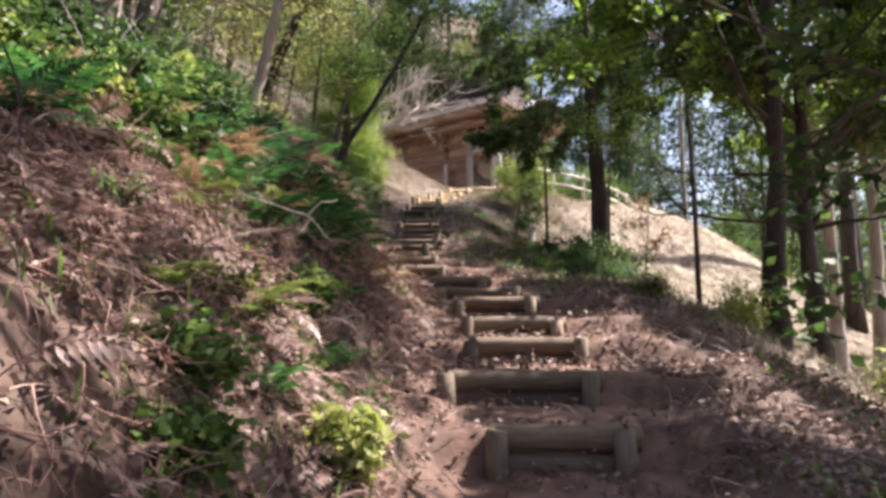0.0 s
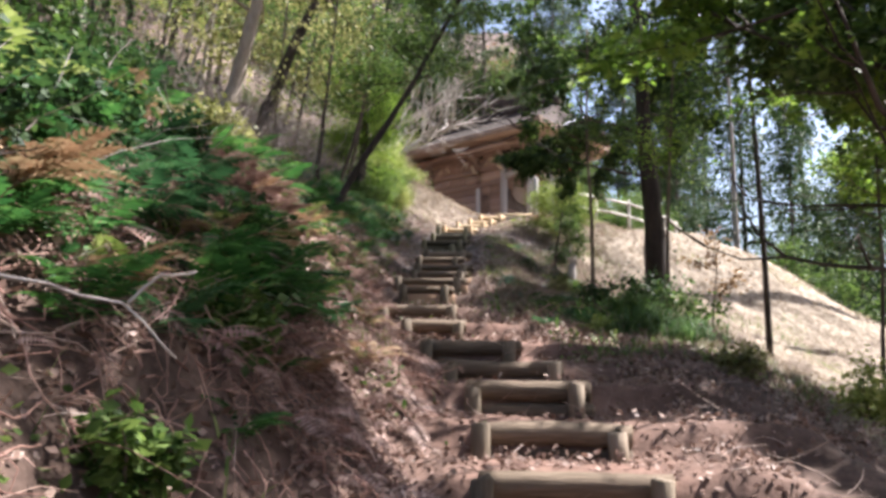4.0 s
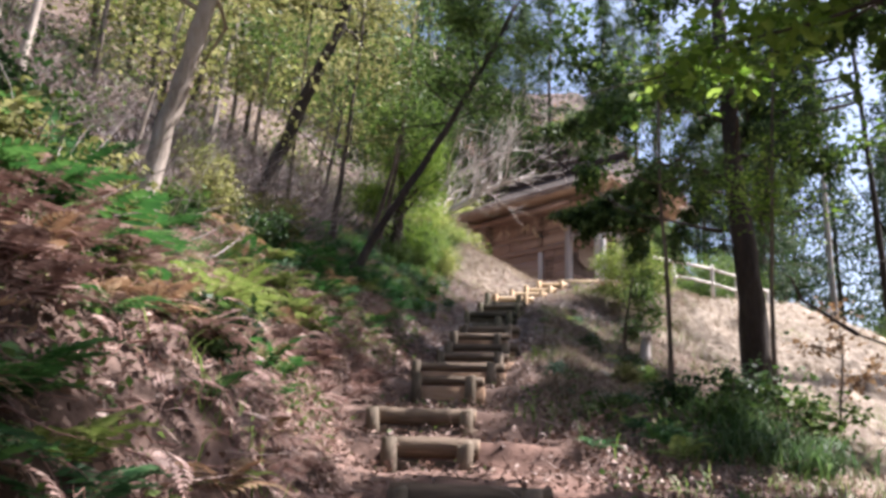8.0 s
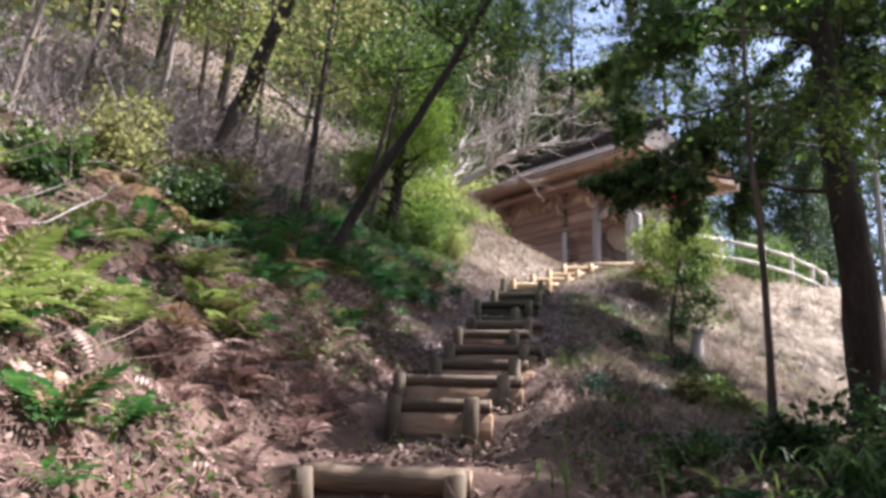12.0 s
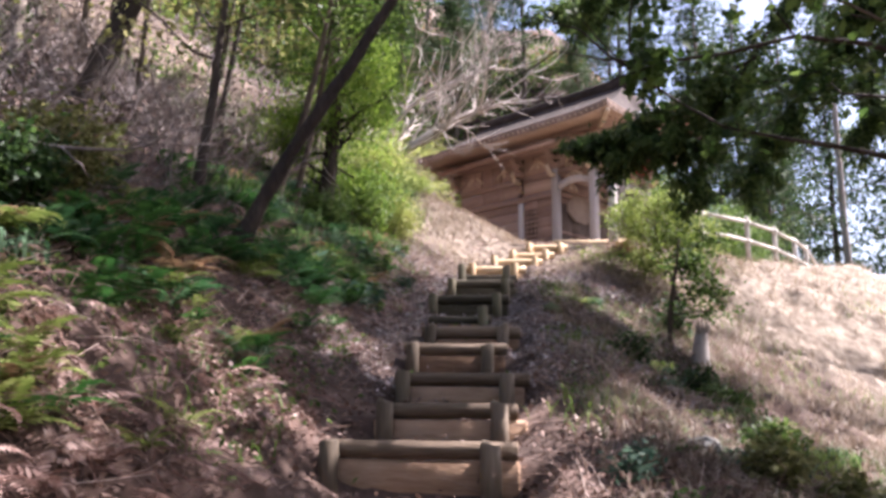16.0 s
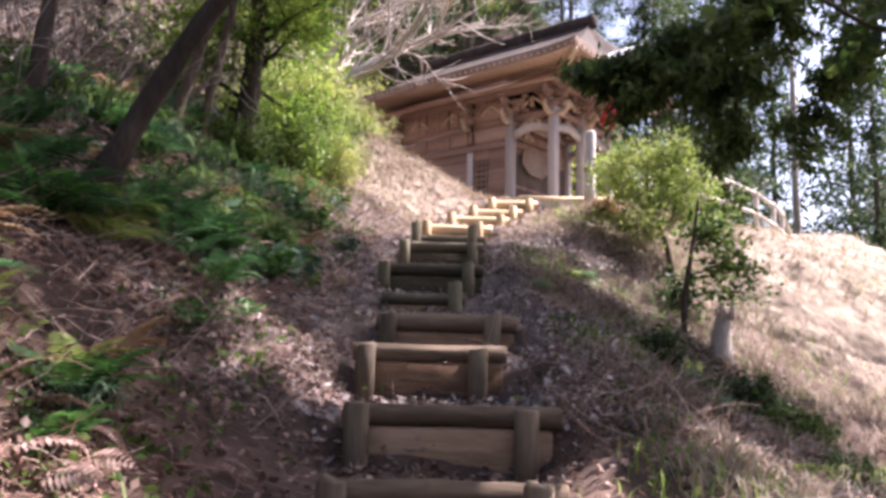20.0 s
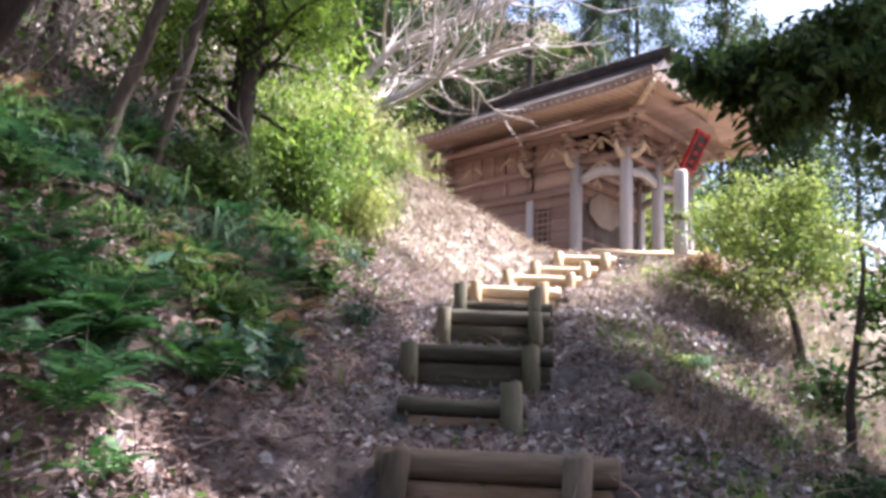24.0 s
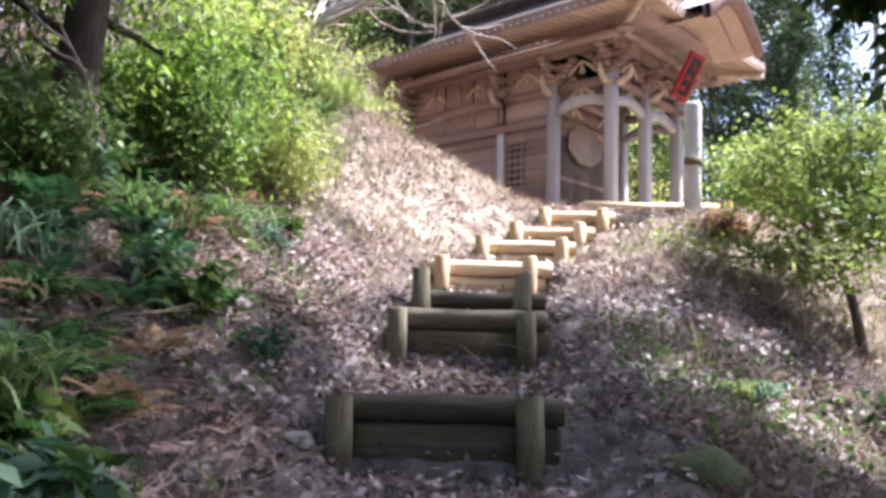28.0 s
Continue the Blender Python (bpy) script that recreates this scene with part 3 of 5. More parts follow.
        part("slat", Bag().box((-.032, y - .018, z0), (-.012, y + .018, z1), .005), old_wood, lattice_window)
    # front wall of the hall with its doors
    for lo, hi, name in (((.1, BAY - .02, .5), (W - .1, BAY + .03, .62), "door_sill"), ((.1, BAY - .02, 2.45), (W - .1, BAY + .03, 2.55), "door_lintel"), ((.1, BAY, 2.73), (W - .1, BAY + .04, 3.09), "upper_panel"), ((.1, BAY, 3.28), (W - .1, BAY + .04, 3.83), "upper_panel")):
        part(name, Bag().box(lo, hi), old_wood, top)
    for k in range(4):
        x0 = .1 + k * (W - .2) / 4
        x1 = x0 + (W - .2) / 4
        door = part("door", Bag().box((x0 + .005, BAY - .01, .62), (x1 - .005, BAY + .025, 2.44), .008), dark_wood, top, "dark brown board door")
        for z in (.66, 1.5, 2.39):
            part("door_rail", Bag().box((x0 + .02, BAY - .035, z - .04), (x1 - .02, BAY - .012, z + .04), .006), old_wood, door)
    ang = np.linspace(math.pi / 8, 2 * math.pi + math.pi / 8, 9)[:-1]
    ring = [(1.05 + .68 * math.cos(a), .42 * math.sin(a)) for a in ang]
    v = [(x, BAY - .09, 2.28 + z) for x, z in ring] + [(x, BAY - .05, 2.28 + z) for x, z in ring] + [(1.05, BAY - .09, 2.28)]
    f = [(k, (k + 1) % 8, 8 + (k + 1) % 8, 8 + k) for k in range(8)]
    board_bag = Bag().add(v, f)
    board_bag.add(v, [(16, (k + 1) % 8, k) for k in range(8)])
    part("votive_board", board_bag, panel_wood, top, "plain tan eight-sided board")
    # roof: eave ring that lifts towards its corners, slopes with a hollow curve, and the arched front
    def eave_z(x, y):
        cx, cy = max(0, abs(x - W / 2) - 1.5), max(0, abs(y - D / 2 + .1) - 2.7)
        arch = .55 * max(0, math.cos((x - W / 2) / 1.15 * math.pi / 2)) ** 1.5 if abs(x - W / 2) < 1.15 and y < -.6 else 0
        return EAVE + .1 * (cx / 1.15) ** 2 * (cy / 1.3) ** 2 + arch
    X0, X1, Y0, Y1 = -1.35, W + 1.35, -1.4, D + 1.3
    def roof_point(side, f, g, lift):
        """f along the eave, g from the eave up to the ridge."""
        if side in (0, 1):
            y, x = Y0 + (Y1 - Y0) * f, (X0 if side == 0 else X1)
            ry = min(max(y, Y0 + 1.2), Y1 - 1.2)
        else:
            x, y = X0 + (X1 - X0) * f, (Y0 if side == 2 else Y1)
            ry = Y0 + 1.2 if side == 2 else Y1 - 1.2
        ex, rx = x, W / 2
        z = eave_z(x, y) + lift
        ridge = EAVE + 1.75 + lift * .4
        return (ex + (rx - ex) * g, y + (ry - y) * g, z + (ridge - z) * (.45 * g + .55 * g * g))
    def soffit_point(side, f, g):
        x, y, z = roof_point(side, f, 0, 0)
        px, py, _ = roof_point(side, f, g, 0)
        return (px, py, z + (EAVE + .22 - z) * min(1, g / .5))
    for side in range(4):
        cover, under, edge = Bag(), Bag(), Bag()
        n, m = 28, 8
        f4 = [(a * (m + 1) + b, a * (m + 1) + b + 1, (a + 1) * (m + 1) + b + 1, (a + 1) * (m + 1) + b) for a in range(n) for b in range(m)]
        cover.add([roof_point(side, a / n, b / m, .20) for a in range(n + 1) for b in range(m + 1)], f4)
        under.add([soffit_point(side, a / n, b / m * .56) for a in range(n + 1) for b in range(m + 1)], f4)
        rim = []
        for a in range(n + 1):
            x, y, z = roof_point(side, a / n, 0, 0)
            rim += [(x, y, z), (x, y, z + .20)]
        edge.add(rim, [(a * 2, a * 2 + 1, a * 2 + 3, a * 2 + 2) for a in range(n)])
        part("roof_slope", cover, roof_dark, top, "dark grey-brown shingled roof slope", smooth=True)
        part("soffit", under, soffit_lit_wood, top, smooth=True)
        part("fascia", edge, fascia_wood, top, "layered brown eave edge")
        count = 44 if side < 2 else 26
        for k in range(count):
            f = (k + .5) / count
            a, b = np.array(soffit_point(side, f, 0.0)) - [0, 0, .02], np.array(soffit_point(side, f, .5)) - [0, 0, .02]
            if side != 2:
                part("rafter", Bag().tube([a, b], [.022, .022], 4), soffit_lit_wood, top)
            part("rafter_tip", Bag().tube([a - (b - a) * .03 + [0, 0, .1], a + (b - a) * .02 + [0, 0, .1]], [.026, .026], 6), carved_wood, top)
    part("ridge", Bag().box((W / 2 - .16, Y0 + 1.0, EAVE + 1.7), (W / 2 + .16, Y1 - 1.0, EAVE + 2.0), .04), roof_dark, top, "dark capped roof ridge")
    part("porch_ceiling", Bag().box((-.6, -.95, EAVE + .16), (W + .6, BAY, EAVE + .2)), old_wood, top)
    # arched front canopy with a pale metal cover
    arch = Bag()
    n = 18
    rows = []
    for a in range(n + 1):
        x = W / 2 - 1.2 + 2.4 * a / n
        h = .62 * max(0, math.cos((a / n - .5) * math.pi)) ** 1.3
        for y in (Y0 - .5, Y0 + .9):
            rows.append((x, y, EAVE + .2 + h))
    arch.add(rows, [(a * 2, a * 2 + 1, a * 2 + 3, a * 2 + 2) for a in range(n)])
    part("arched_canopy", arch, roof_metal, top, "pale grey metal cover over the arched gable", smooth=True)
    lining = Bag()
    rows = []
    for a in range(n + 1):
        x = W / 2 - 1.25 + 2.5 * a / n
        h = .62 * max(0, math.cos((a / n - .5) * math.pi)) ** 1.3
        for y in (Y0 - .36, Y0 + .5):
            rows.append((x, y, EAVE - .04 + h))
    part("arch_lining", lining.add(rows, [(a * 2, a * 2 + 1, a * 2 + 3, a * 2 + 2) for a in range(n)]), soffit_lit_wood, top, smooth=True)
    face = Bag()
    rows = []
    for a in range(n + 1):
        x = W / 2 - 1.25 + 2.5 * a / n
        h = .62 * max(0, math.cos((a / n - .5) * math.pi)) ** 1.3
        rows += [(x, Y0 - .48, EAVE - .1 + h), (x, Y0 - .48, EAVE + .19 + h), (x, Y0 - .35, EAVE - .1 + h), (x, Y0 - .35, EAVE + .19 + h)]
    face.add(rows, [q for a in range(n) for q in ((a * 4, a * 4 + 1, a * 4 + 5, a * 4 + 4), (a * 4 + 2, a * 4 + 6, a * 4 + 7, a * 4 + 3), (a * 4, a * 4 + 4, a * 4 + 6, a * 4 + 2))])
    part("bargeboard", face, old_wood, top, "curved brown bargeboard")
    # corner ribs under the eave
    for x, y, sx, sy in ((0, 0, -1, -1.2), (W, 0, 1, -1.2), (0, D, -1, .95)):
        part("hip_rafter", Bag().tube([(x, y, 3.9), (x + sx * .6, y + sy * .6, 4.0), (x + sx * 1.3, y + sy * 1.15, EAVE - .02)], [.06, .06, .06], 6), carved_wood, top)
    # red plaque that hangs tilted under the front eave
    plaque = part("plaque", Bag().box((-.24, -.03, -.42), (.24, .03, .42), .01), plaque_black, top, "red and black hanging plaque", at=pose(1.42, -.85, 3.45, 28, 0, 0))
    for z in (-.41, .41):
        part("plaque_rail", Bag().box((-.29, -.055, z - .035), (.29, .045, z + .035), .012), plaque_red, plaque, "red lacquered rail")
    for x in (-.23, .23):
        part("plaque_stile", Bag().box((x - .032, -.05, -.46), (x + .032, .04, .46), .012), plaque_red, plaque, "red lacquered stile")
    for k in range(3):
        part("plaque_mark", Bag().box((-.1 + .03 * k, -.045, -.28 + k * .21), (.08 + .02 * k, -.031, -.2 + k * .21)), plaque_red, plaque)


shrine()


# ---- log fence on the edge of the terrace ----
def fence(points, rail_heights, tall=1.05, label="pale weathered log fence with two rails on the terrace edge"):
    base = thing("fence", (points[0][0], points[0][1], ground_z(*points[0])), label, "fence")
    rng = np.random.default_rng(3)
    origin = np.array([points[0][0], points[0][1], ground_z(*points[0])])
    feet = [np.array([x, y, ground_z(x, y)]) - origin for x, y in points]
    for p in feet:
        h = tall + rng.uniform(-.03, .06)
        part("post", Bag().tube([p - [0, 0, .2], p + [0, 0, h * .5], p + [0, 0, h - .02], p + [0, 0, h]], [.055, .055, .054, .04], 10), fence_wood, base, smooth=True)
    for a, b in zip(feet, feet[1:]):
        for h in rail_heights:
            u = (b - a) / np.linalg.norm(b - a)
            part("rail", Bag().tube([a - u * .1 + [0, -.05, h], (a + b) / 2 + [0, -.05, h + rng.normal(0, .01)], b + u * .1 + [0, -.05, h]], [.045, .042, .045], 10), fence_wood, base, smooth=True)


fence([(3.0, 26.75), (3.85, 27.3), (5.08, 28.4), (5.92, 29.23), (6.68, 30.2), (7.25, 31.1), (7.9, 32.1)], (.52, .95))
edge_post = thing("terrace_post", (1.84, 25.75, ground_z(1.84, 25.75) - .05), "weathered round timber post standing at the terrace edge", "post")
part("shaft", Bag().tube([(0, 0, -.2), (0, .01, .4), (.01, 0, 1.27), (.01, 0, 1.31)], [.095, .092, .09, .075], 12), pillar_wood, edge_post, smooth=True)
part("collar", Bag().tube([(.005, 0, .62), (.005, 0, .7)], [.098, .098], 12), dark_wood, edge_post, smooth=True)
terrace_rail = thing("terrace_log", (1.4, 25.95, ground_z(1.4, 25.95)), "pale timber log lying along the terrace edge", "log")
part("log", Bag().tube([(-.7, -.15, .05), (0, 0, .07), (.75, -.05, .08)], [.06, .062, .06], 12), new_log, terrace_rail, smooth=True)
# ---- trees ----
def bend(rng, start, way, length, wobble, rise=0.0, n=6):
    """Points of a limb that wanders a little."""
    pts, d = [np.array(start, float)], np.array(way, float)
    d /= np.linalg.norm(d)
    for k in range(n):
        d = d + rng.normal(0, wobble, 3) + [0, 0, rise]
        d /= np.linalg.norm(d)
        pts.append(pts[-1] + d * length / n)
    return np.array(pts)


def taper(a, b, n):
    return a + (b - a) * np.linspace(0, 1, n) ** .8


def clear_of_path(pts, top):
    """Leaves out of the way of a walker."""
    w = pts + np.array(top.matrix_basis.translation)
    dx = np.abs(w[:, 0] - np.interp(w[:, 1], MID_Y, MID_X))
    up = w[:, 2] - np.interp(w[:, 1], TOP_Y, TOP_Z)
    return pts[~((dx < 1.5) & (up < 3.6) & (w[:, 1] < 21))]


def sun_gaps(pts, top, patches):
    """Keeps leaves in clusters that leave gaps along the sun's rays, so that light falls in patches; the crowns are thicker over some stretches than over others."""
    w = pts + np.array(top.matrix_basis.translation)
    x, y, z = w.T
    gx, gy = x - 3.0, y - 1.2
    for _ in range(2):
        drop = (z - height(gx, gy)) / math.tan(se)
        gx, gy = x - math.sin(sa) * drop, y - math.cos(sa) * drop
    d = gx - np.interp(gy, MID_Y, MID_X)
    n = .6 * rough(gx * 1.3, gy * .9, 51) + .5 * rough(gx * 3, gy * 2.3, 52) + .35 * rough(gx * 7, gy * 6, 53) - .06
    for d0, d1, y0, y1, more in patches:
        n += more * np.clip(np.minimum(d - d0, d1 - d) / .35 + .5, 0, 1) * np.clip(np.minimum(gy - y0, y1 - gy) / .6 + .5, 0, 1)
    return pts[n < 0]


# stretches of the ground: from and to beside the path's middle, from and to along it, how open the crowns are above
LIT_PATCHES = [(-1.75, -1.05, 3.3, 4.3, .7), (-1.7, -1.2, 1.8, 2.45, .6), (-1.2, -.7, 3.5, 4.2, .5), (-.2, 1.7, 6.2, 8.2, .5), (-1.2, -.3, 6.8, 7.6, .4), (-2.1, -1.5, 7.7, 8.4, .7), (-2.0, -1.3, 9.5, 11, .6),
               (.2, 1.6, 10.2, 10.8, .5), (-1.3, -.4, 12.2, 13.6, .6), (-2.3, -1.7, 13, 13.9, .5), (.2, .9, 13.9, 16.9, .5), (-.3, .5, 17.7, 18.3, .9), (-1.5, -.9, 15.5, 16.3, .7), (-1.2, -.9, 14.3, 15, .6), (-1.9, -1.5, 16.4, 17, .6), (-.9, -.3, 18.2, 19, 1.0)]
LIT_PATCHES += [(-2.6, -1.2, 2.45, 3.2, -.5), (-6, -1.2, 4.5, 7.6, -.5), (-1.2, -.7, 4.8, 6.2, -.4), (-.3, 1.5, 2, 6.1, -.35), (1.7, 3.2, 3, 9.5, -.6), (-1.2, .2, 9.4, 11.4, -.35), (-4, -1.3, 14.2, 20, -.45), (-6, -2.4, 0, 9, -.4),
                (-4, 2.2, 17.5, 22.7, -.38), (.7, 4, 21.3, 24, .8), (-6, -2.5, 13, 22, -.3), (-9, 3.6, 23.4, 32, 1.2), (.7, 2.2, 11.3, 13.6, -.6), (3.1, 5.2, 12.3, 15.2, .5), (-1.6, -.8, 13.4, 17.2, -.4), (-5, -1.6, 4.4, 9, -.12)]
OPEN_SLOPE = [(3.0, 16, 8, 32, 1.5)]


def tree(name, label, base, spine, r0, r1, leaf_mat, bark_mat, seed, limbs=14, limb_len=1.6, first=.4, leaf=.085, per=90, puff=.35, rise=.05, group="", category="tree", droop=.3, twigs=3, sides=9, up=(.0, .5), toward=None, thick=.38, split=True, keep=None, long=1.6, gaps=False):
    """A tapered trunk along the spine, limbs with twigs, and leaves round the twigs. Points of the spine are relative to the base."""
    rng = np.random.default_rng(seed)
    top = thing(name, base, label, category, group)
    sp = np.array([(0, 0, -.25)] + list(spine), float)
    f = np.linspace(0, 1, len(sp))
    ff = np.linspace(0, 1, 4 * len(sp))
    sp = np.stack([np.interp(ff, f, sp[:, k]) for k in range(3)], 1)
    sp[1:-1] = (sp[:-2] + 2 * sp[1:-1] + sp[2:]) / 4
    sp[2:] += rng.normal(0, min(r0, .12) * .08, (len(sp) - 2, 3))
    radii = taper(r0, r1, len(sp)) * (1 + .06 * rng.normal(size=len(sp)))
    radii[:3] *= [1.5, 1.3, 1.1]
    part("trunk", Bag().tube(sp, radii, sides), bark_mat, top, smooth=True)
    crown = Bag()
    joined = Bag()
    for k in range(limbs):
        arms = Bag() if split else joined
        g = first + (1 - first) * (k + rng.uniform(0, .9)) / limbs
        i = min(len(sp) - 1, int(g * (len(sp) - 1)))
        a = rng.uniform(0, 2 * np.pi) if toward is None else rng.normal(toward[k % len(toward)], .5) if isinstance(toward, tuple) else rng.normal(toward, .9)
        way = np.array([math.cos(a), math.sin(a), rng.uniform(*up)])
        ln = limb_len * rng.uniform(.6, 1.2) * (1.15 - .55 * g)
        p = bend(rng, sp[i], way, ln, .16, rise)
        r = max(.008, radii[i] * thick)
        arms.tube(p, taper(r, .006, len(p)), 5, False)
        ends = [p[-1], p[-2], p[-3]]
        for q in range(twigs):
            j = rng.integers(2, len(p))
            w = p[j] - p[j - 1] + rng.normal(0, .5 * ln / 6, 3)
            tw = bend(rng, p[j], w, ln * rng.uniform(.3, .55), .2, rise, 4)
            arms.tube(tw, taper(r * .45, .004, len(tw)), 4, False)
            ends += [tw[-1], tw[2]]
        if per:
            pts = np.concatenate([e + rng.normal(0, puff, (max(2, per // len(ends)), 3)) * [1, 1, .6] for e in ends])
            pts = clear_of_path(pts, top)
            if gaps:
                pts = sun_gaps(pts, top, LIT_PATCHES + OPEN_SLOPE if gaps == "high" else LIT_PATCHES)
            if keep:
                pts = pts[keep(pts + np.array(top.matrix_basis.translation))]
            crown.leaves(pts, leaf, rng, long, droop=droop)
        if split:
            part("limb", arms, bark_mat, top, smooth=True)
    if not split:
        tagged(part("branchwork", joined, bark_mat, top, smooth=True), kind="stuff")
    if per:
        part("crown", crown, leaf_mat, top)
    return top


def conifer(label, base, tall, r0, seed, first=.35, reach=1.8, mat=None, rows=26, bark_mat=None):
    rng = np.random.default_rng(seed)
    top = thing("conifer_tree", base, label, "tree", "tall conifers behind the terrace")
    z = np.linspace(-.3, tall, 12)
    pts = np.stack([.04 * rng.normal(size=12), .04 * rng.normal(size=12), z], 1)
    part("trunk", Bag().tube(pts, taper(r0, .03, 12), 9), bark_mat or bark, top, smooth=True)
    arms, crown = Bag(), Bag()
    for k in range(rows):
        h = tall * (first + (1 - first) * k / rows)
        ln = reach * (1.1 - .85 * k / rows) * rng.uniform(.5, 1.25)
        for a in rng.uniform(0, 2 * np.pi, 3):
            p = bend(rng, (0, 0, h), (math.cos(a), math.sin(a), .15), ln, .1, -.09, 5)
            arms.tube(p, taper(.03, .006, len(p)), 4, False)
            c = np.concatenate([e + rng.normal(0, .2, (26, 3)) for e in p[1:]])
            crown.leaves(c, .085, rng, long=2.2, droop=.6)
    tagged(part("branchwork", arms, bark, top), kind="stuff")
    part("crown", crown, mat or leaf_cedar, top)
    return top


def shrub(name, label, base, size, leaf_mat, seed, leaf=.06, count=900, stems=9, category="shrub", group="", lean=(0, 0), squash=1.0, long=1.6):
    """Stems that fan out of one foot, with leaves about their upper halves."""
    rng = np.random.default_rng(seed)
    top = thing(name, base, label, category, group)
    crown = Bag()
    for k in range(stems):
        a, out = rng.uniform(0, 2 * np.pi), rng.uniform(.15, .8)
        p = bend(rng, (rng.normal(0, .05), rng.normal(0, .05), -.08), (math.cos(a) * out + lean[0], math.sin(a) * out + lean[1], 1.0 * squash), size * rng.uniform(.7, 1.15), .13, .02, 7)
        part("stem", Bag().tube(p, taper(.010 + .005 * size, .003, len(p)), 5, False), bark, top)
        c = np.concatenate([p[j] + rng.normal(0, size * .15, (max(2, count // stems // 5), 3)) for j in range(3, 8)])
        crown.leaves(c, leaf, rng, long, droop=.3 if long < 2 else .7)
    part("leaves", crown, leaf_mat, top)
    return top


def on_ground(x, y, dz=0.0):
    return (x, y, ground_z(x, y) + dz)


def frond_mesh(seed, length, mat):
    """An arching fern frond: a rib with paired leaflets."""
    rng = np.random.default_rng(seed)
    n = 15
    t = np.linspace(0, 1, n)
    rib = np.stack([length * t * (1 - .12 * t), .03 * length * np.sin(3 * t), length * (.62 * t - .75 * t * t)], 1)
    bag = Bag().tube(rib, taper(.007, .002, n), 4, False)
    for k in range(2, n):
        w = length * .26 * math.sin(math.pi * min(1, (t[k] * .9 + .12))) * (1.15 - t[k] * .6)
        for s in (-1, 1):
            p = rib[k]
            tip = p + [w * .45, s * w, -.25 * w + rng.normal(0, .01)]
            mid = (p + tip) / 2 + [0, 0, .06 * w]
            bag.add([p, mid + [length * .034, 0, 0], tip, mid - [length * .034, 0, 0]], [(0, 1, 2), (0, 2, 3)])
    me = bag.mesh("frond")
    me.materials.append(mat)
    return me


def frond_arrays(me):
    co, tri = np.empty(len(me.vertices) * 3), np.empty(len(me.loops), int)
    me.vertices.foreach_get("co", co)
    me.loops.foreach_get("vertex_index", tri)
    return co.reshape(-1, 3), tri.reshape(-1, 3)


FRONDS = {m.name: [frond_mesh(k, 1.0, m) for k in range(3)] for m in (fern_green, fern_deep, fern_dry, frond_dead, fern_lime)}


far_fronds = {}


def fern(x, y, size, seed, mat=None, lift=0.0):
    mat = mat or fern_green
    rng = np.random.default_rng(seed)
    if float(np.interp(y, MID_Y, MID_X)) - x > 2.45:
        bag = far_fronds.setdefault(mat, Bag())
        for k in range(rng.integers(7, 11)):
            m = pose(*on_ground(x, y, lift), 0, rng.uniform(-46, -6), k * 45 + rng.uniform(-18, 18))
            co, tri = frond_arrays(FRONDS[mat.name][k % 3])
            bag.add(co * size * rng.uniform(.7, 1.1) @ np.array(m.to_3x3()).T + np.array(m.translation), tri)
        return
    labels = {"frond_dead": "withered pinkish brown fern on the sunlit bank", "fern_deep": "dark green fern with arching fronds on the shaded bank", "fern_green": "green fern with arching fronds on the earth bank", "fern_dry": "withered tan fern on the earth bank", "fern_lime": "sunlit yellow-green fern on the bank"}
    top = thing("fern", on_ground(x, y, lift), labels[mat.name], "fern", mat.name.replace("_", " ") + " clumps")
    for k in range(rng.integers(7, 11)):
        a = k * 360 / 8 + rng.uniform(-18, 18)
        ob = part("frond", FRONDS[mat.name][k % 3], mat, top, at=pose(0, 0, 0, 0, rng.uniform(-46, -6), a))
        s = size * rng.uniform(.7, 1.1)
        ob.scale = (s, s, s)


# ---- trees beside the path ----
tree("broadleaf_tree", "tall broadleaf tree with dark trunk beside the path", on_ground(3.3, 16.4), [(-.02, 0, 1.5), (-.1, .1, 3), (-.22, .1, 5), (-.3, 0, 7.5), (-.3, 0, 10)], .225, .06, leaf_deep, dark_bark, 1, limbs=24, limb_len=3.5, first=.38, leaf=0.075, per=1150, puff=.19, up=(.08, .5), thick=.2, gaps=True, keep=lambda w: (w[:, 2] > 7.3) | (w[:, 1] < 18))
tree("broadleaf_tree", "slim tree with a dark trunk on the path edge", on_ground(3.92, 9.45), [(.02, 0, 1), (.14, .02, 2.2), (.1, 0, 3.6), (.2, 0, 6), (.2, 0, 9)], .155, .05, leaf_bright, dark_bark, 2, limbs=30, limb_len=3.3, first=.46, leaf=.075, per=900, puff=.2, up=(.2, .7), keep=lambda w: w[:, 2] > 5.1, gaps=True)
tree("broadleaf_tree", "dark slender tree leaning beside its twin", on_ground(5.1, 10.9), [(-.05, 0, 1), (-.12, 0, 2), (0, .1, 4), (.1, 0, 9)], .17, .05, leaf_mid, dark_bark, 3, limbs=30, limb_len=3.3, first=.46, leaf=.075, per=1500, puff=.2, up=(.2, .7), keep=lambda w: w[:, 2] > 5.1, gaps=True)
tree("sapling", "thin straight sapling beside the path", on_ground(1.84, 14.0), [(.0, 0, 1.2), (-.06, 0, 2.4), (-.02, 0, 4.2)], .035, .012, leaf_mid, bark, 4, limbs=8, limb_len=.8, first=.6, leaf=0.042, per=132, puff=.2)
tree("sapling", "thin straight sapling beside the large tree", on_ground(3.15, 15.0), [(.0, 0, 1.2), (.1, 0, 2.8), (.25, 0, 5)], .04, .014, leaf_bright, bark, 5, limbs=9, limb_len=.9, first=.5, leaf=0.042, per=176, puff=.22)
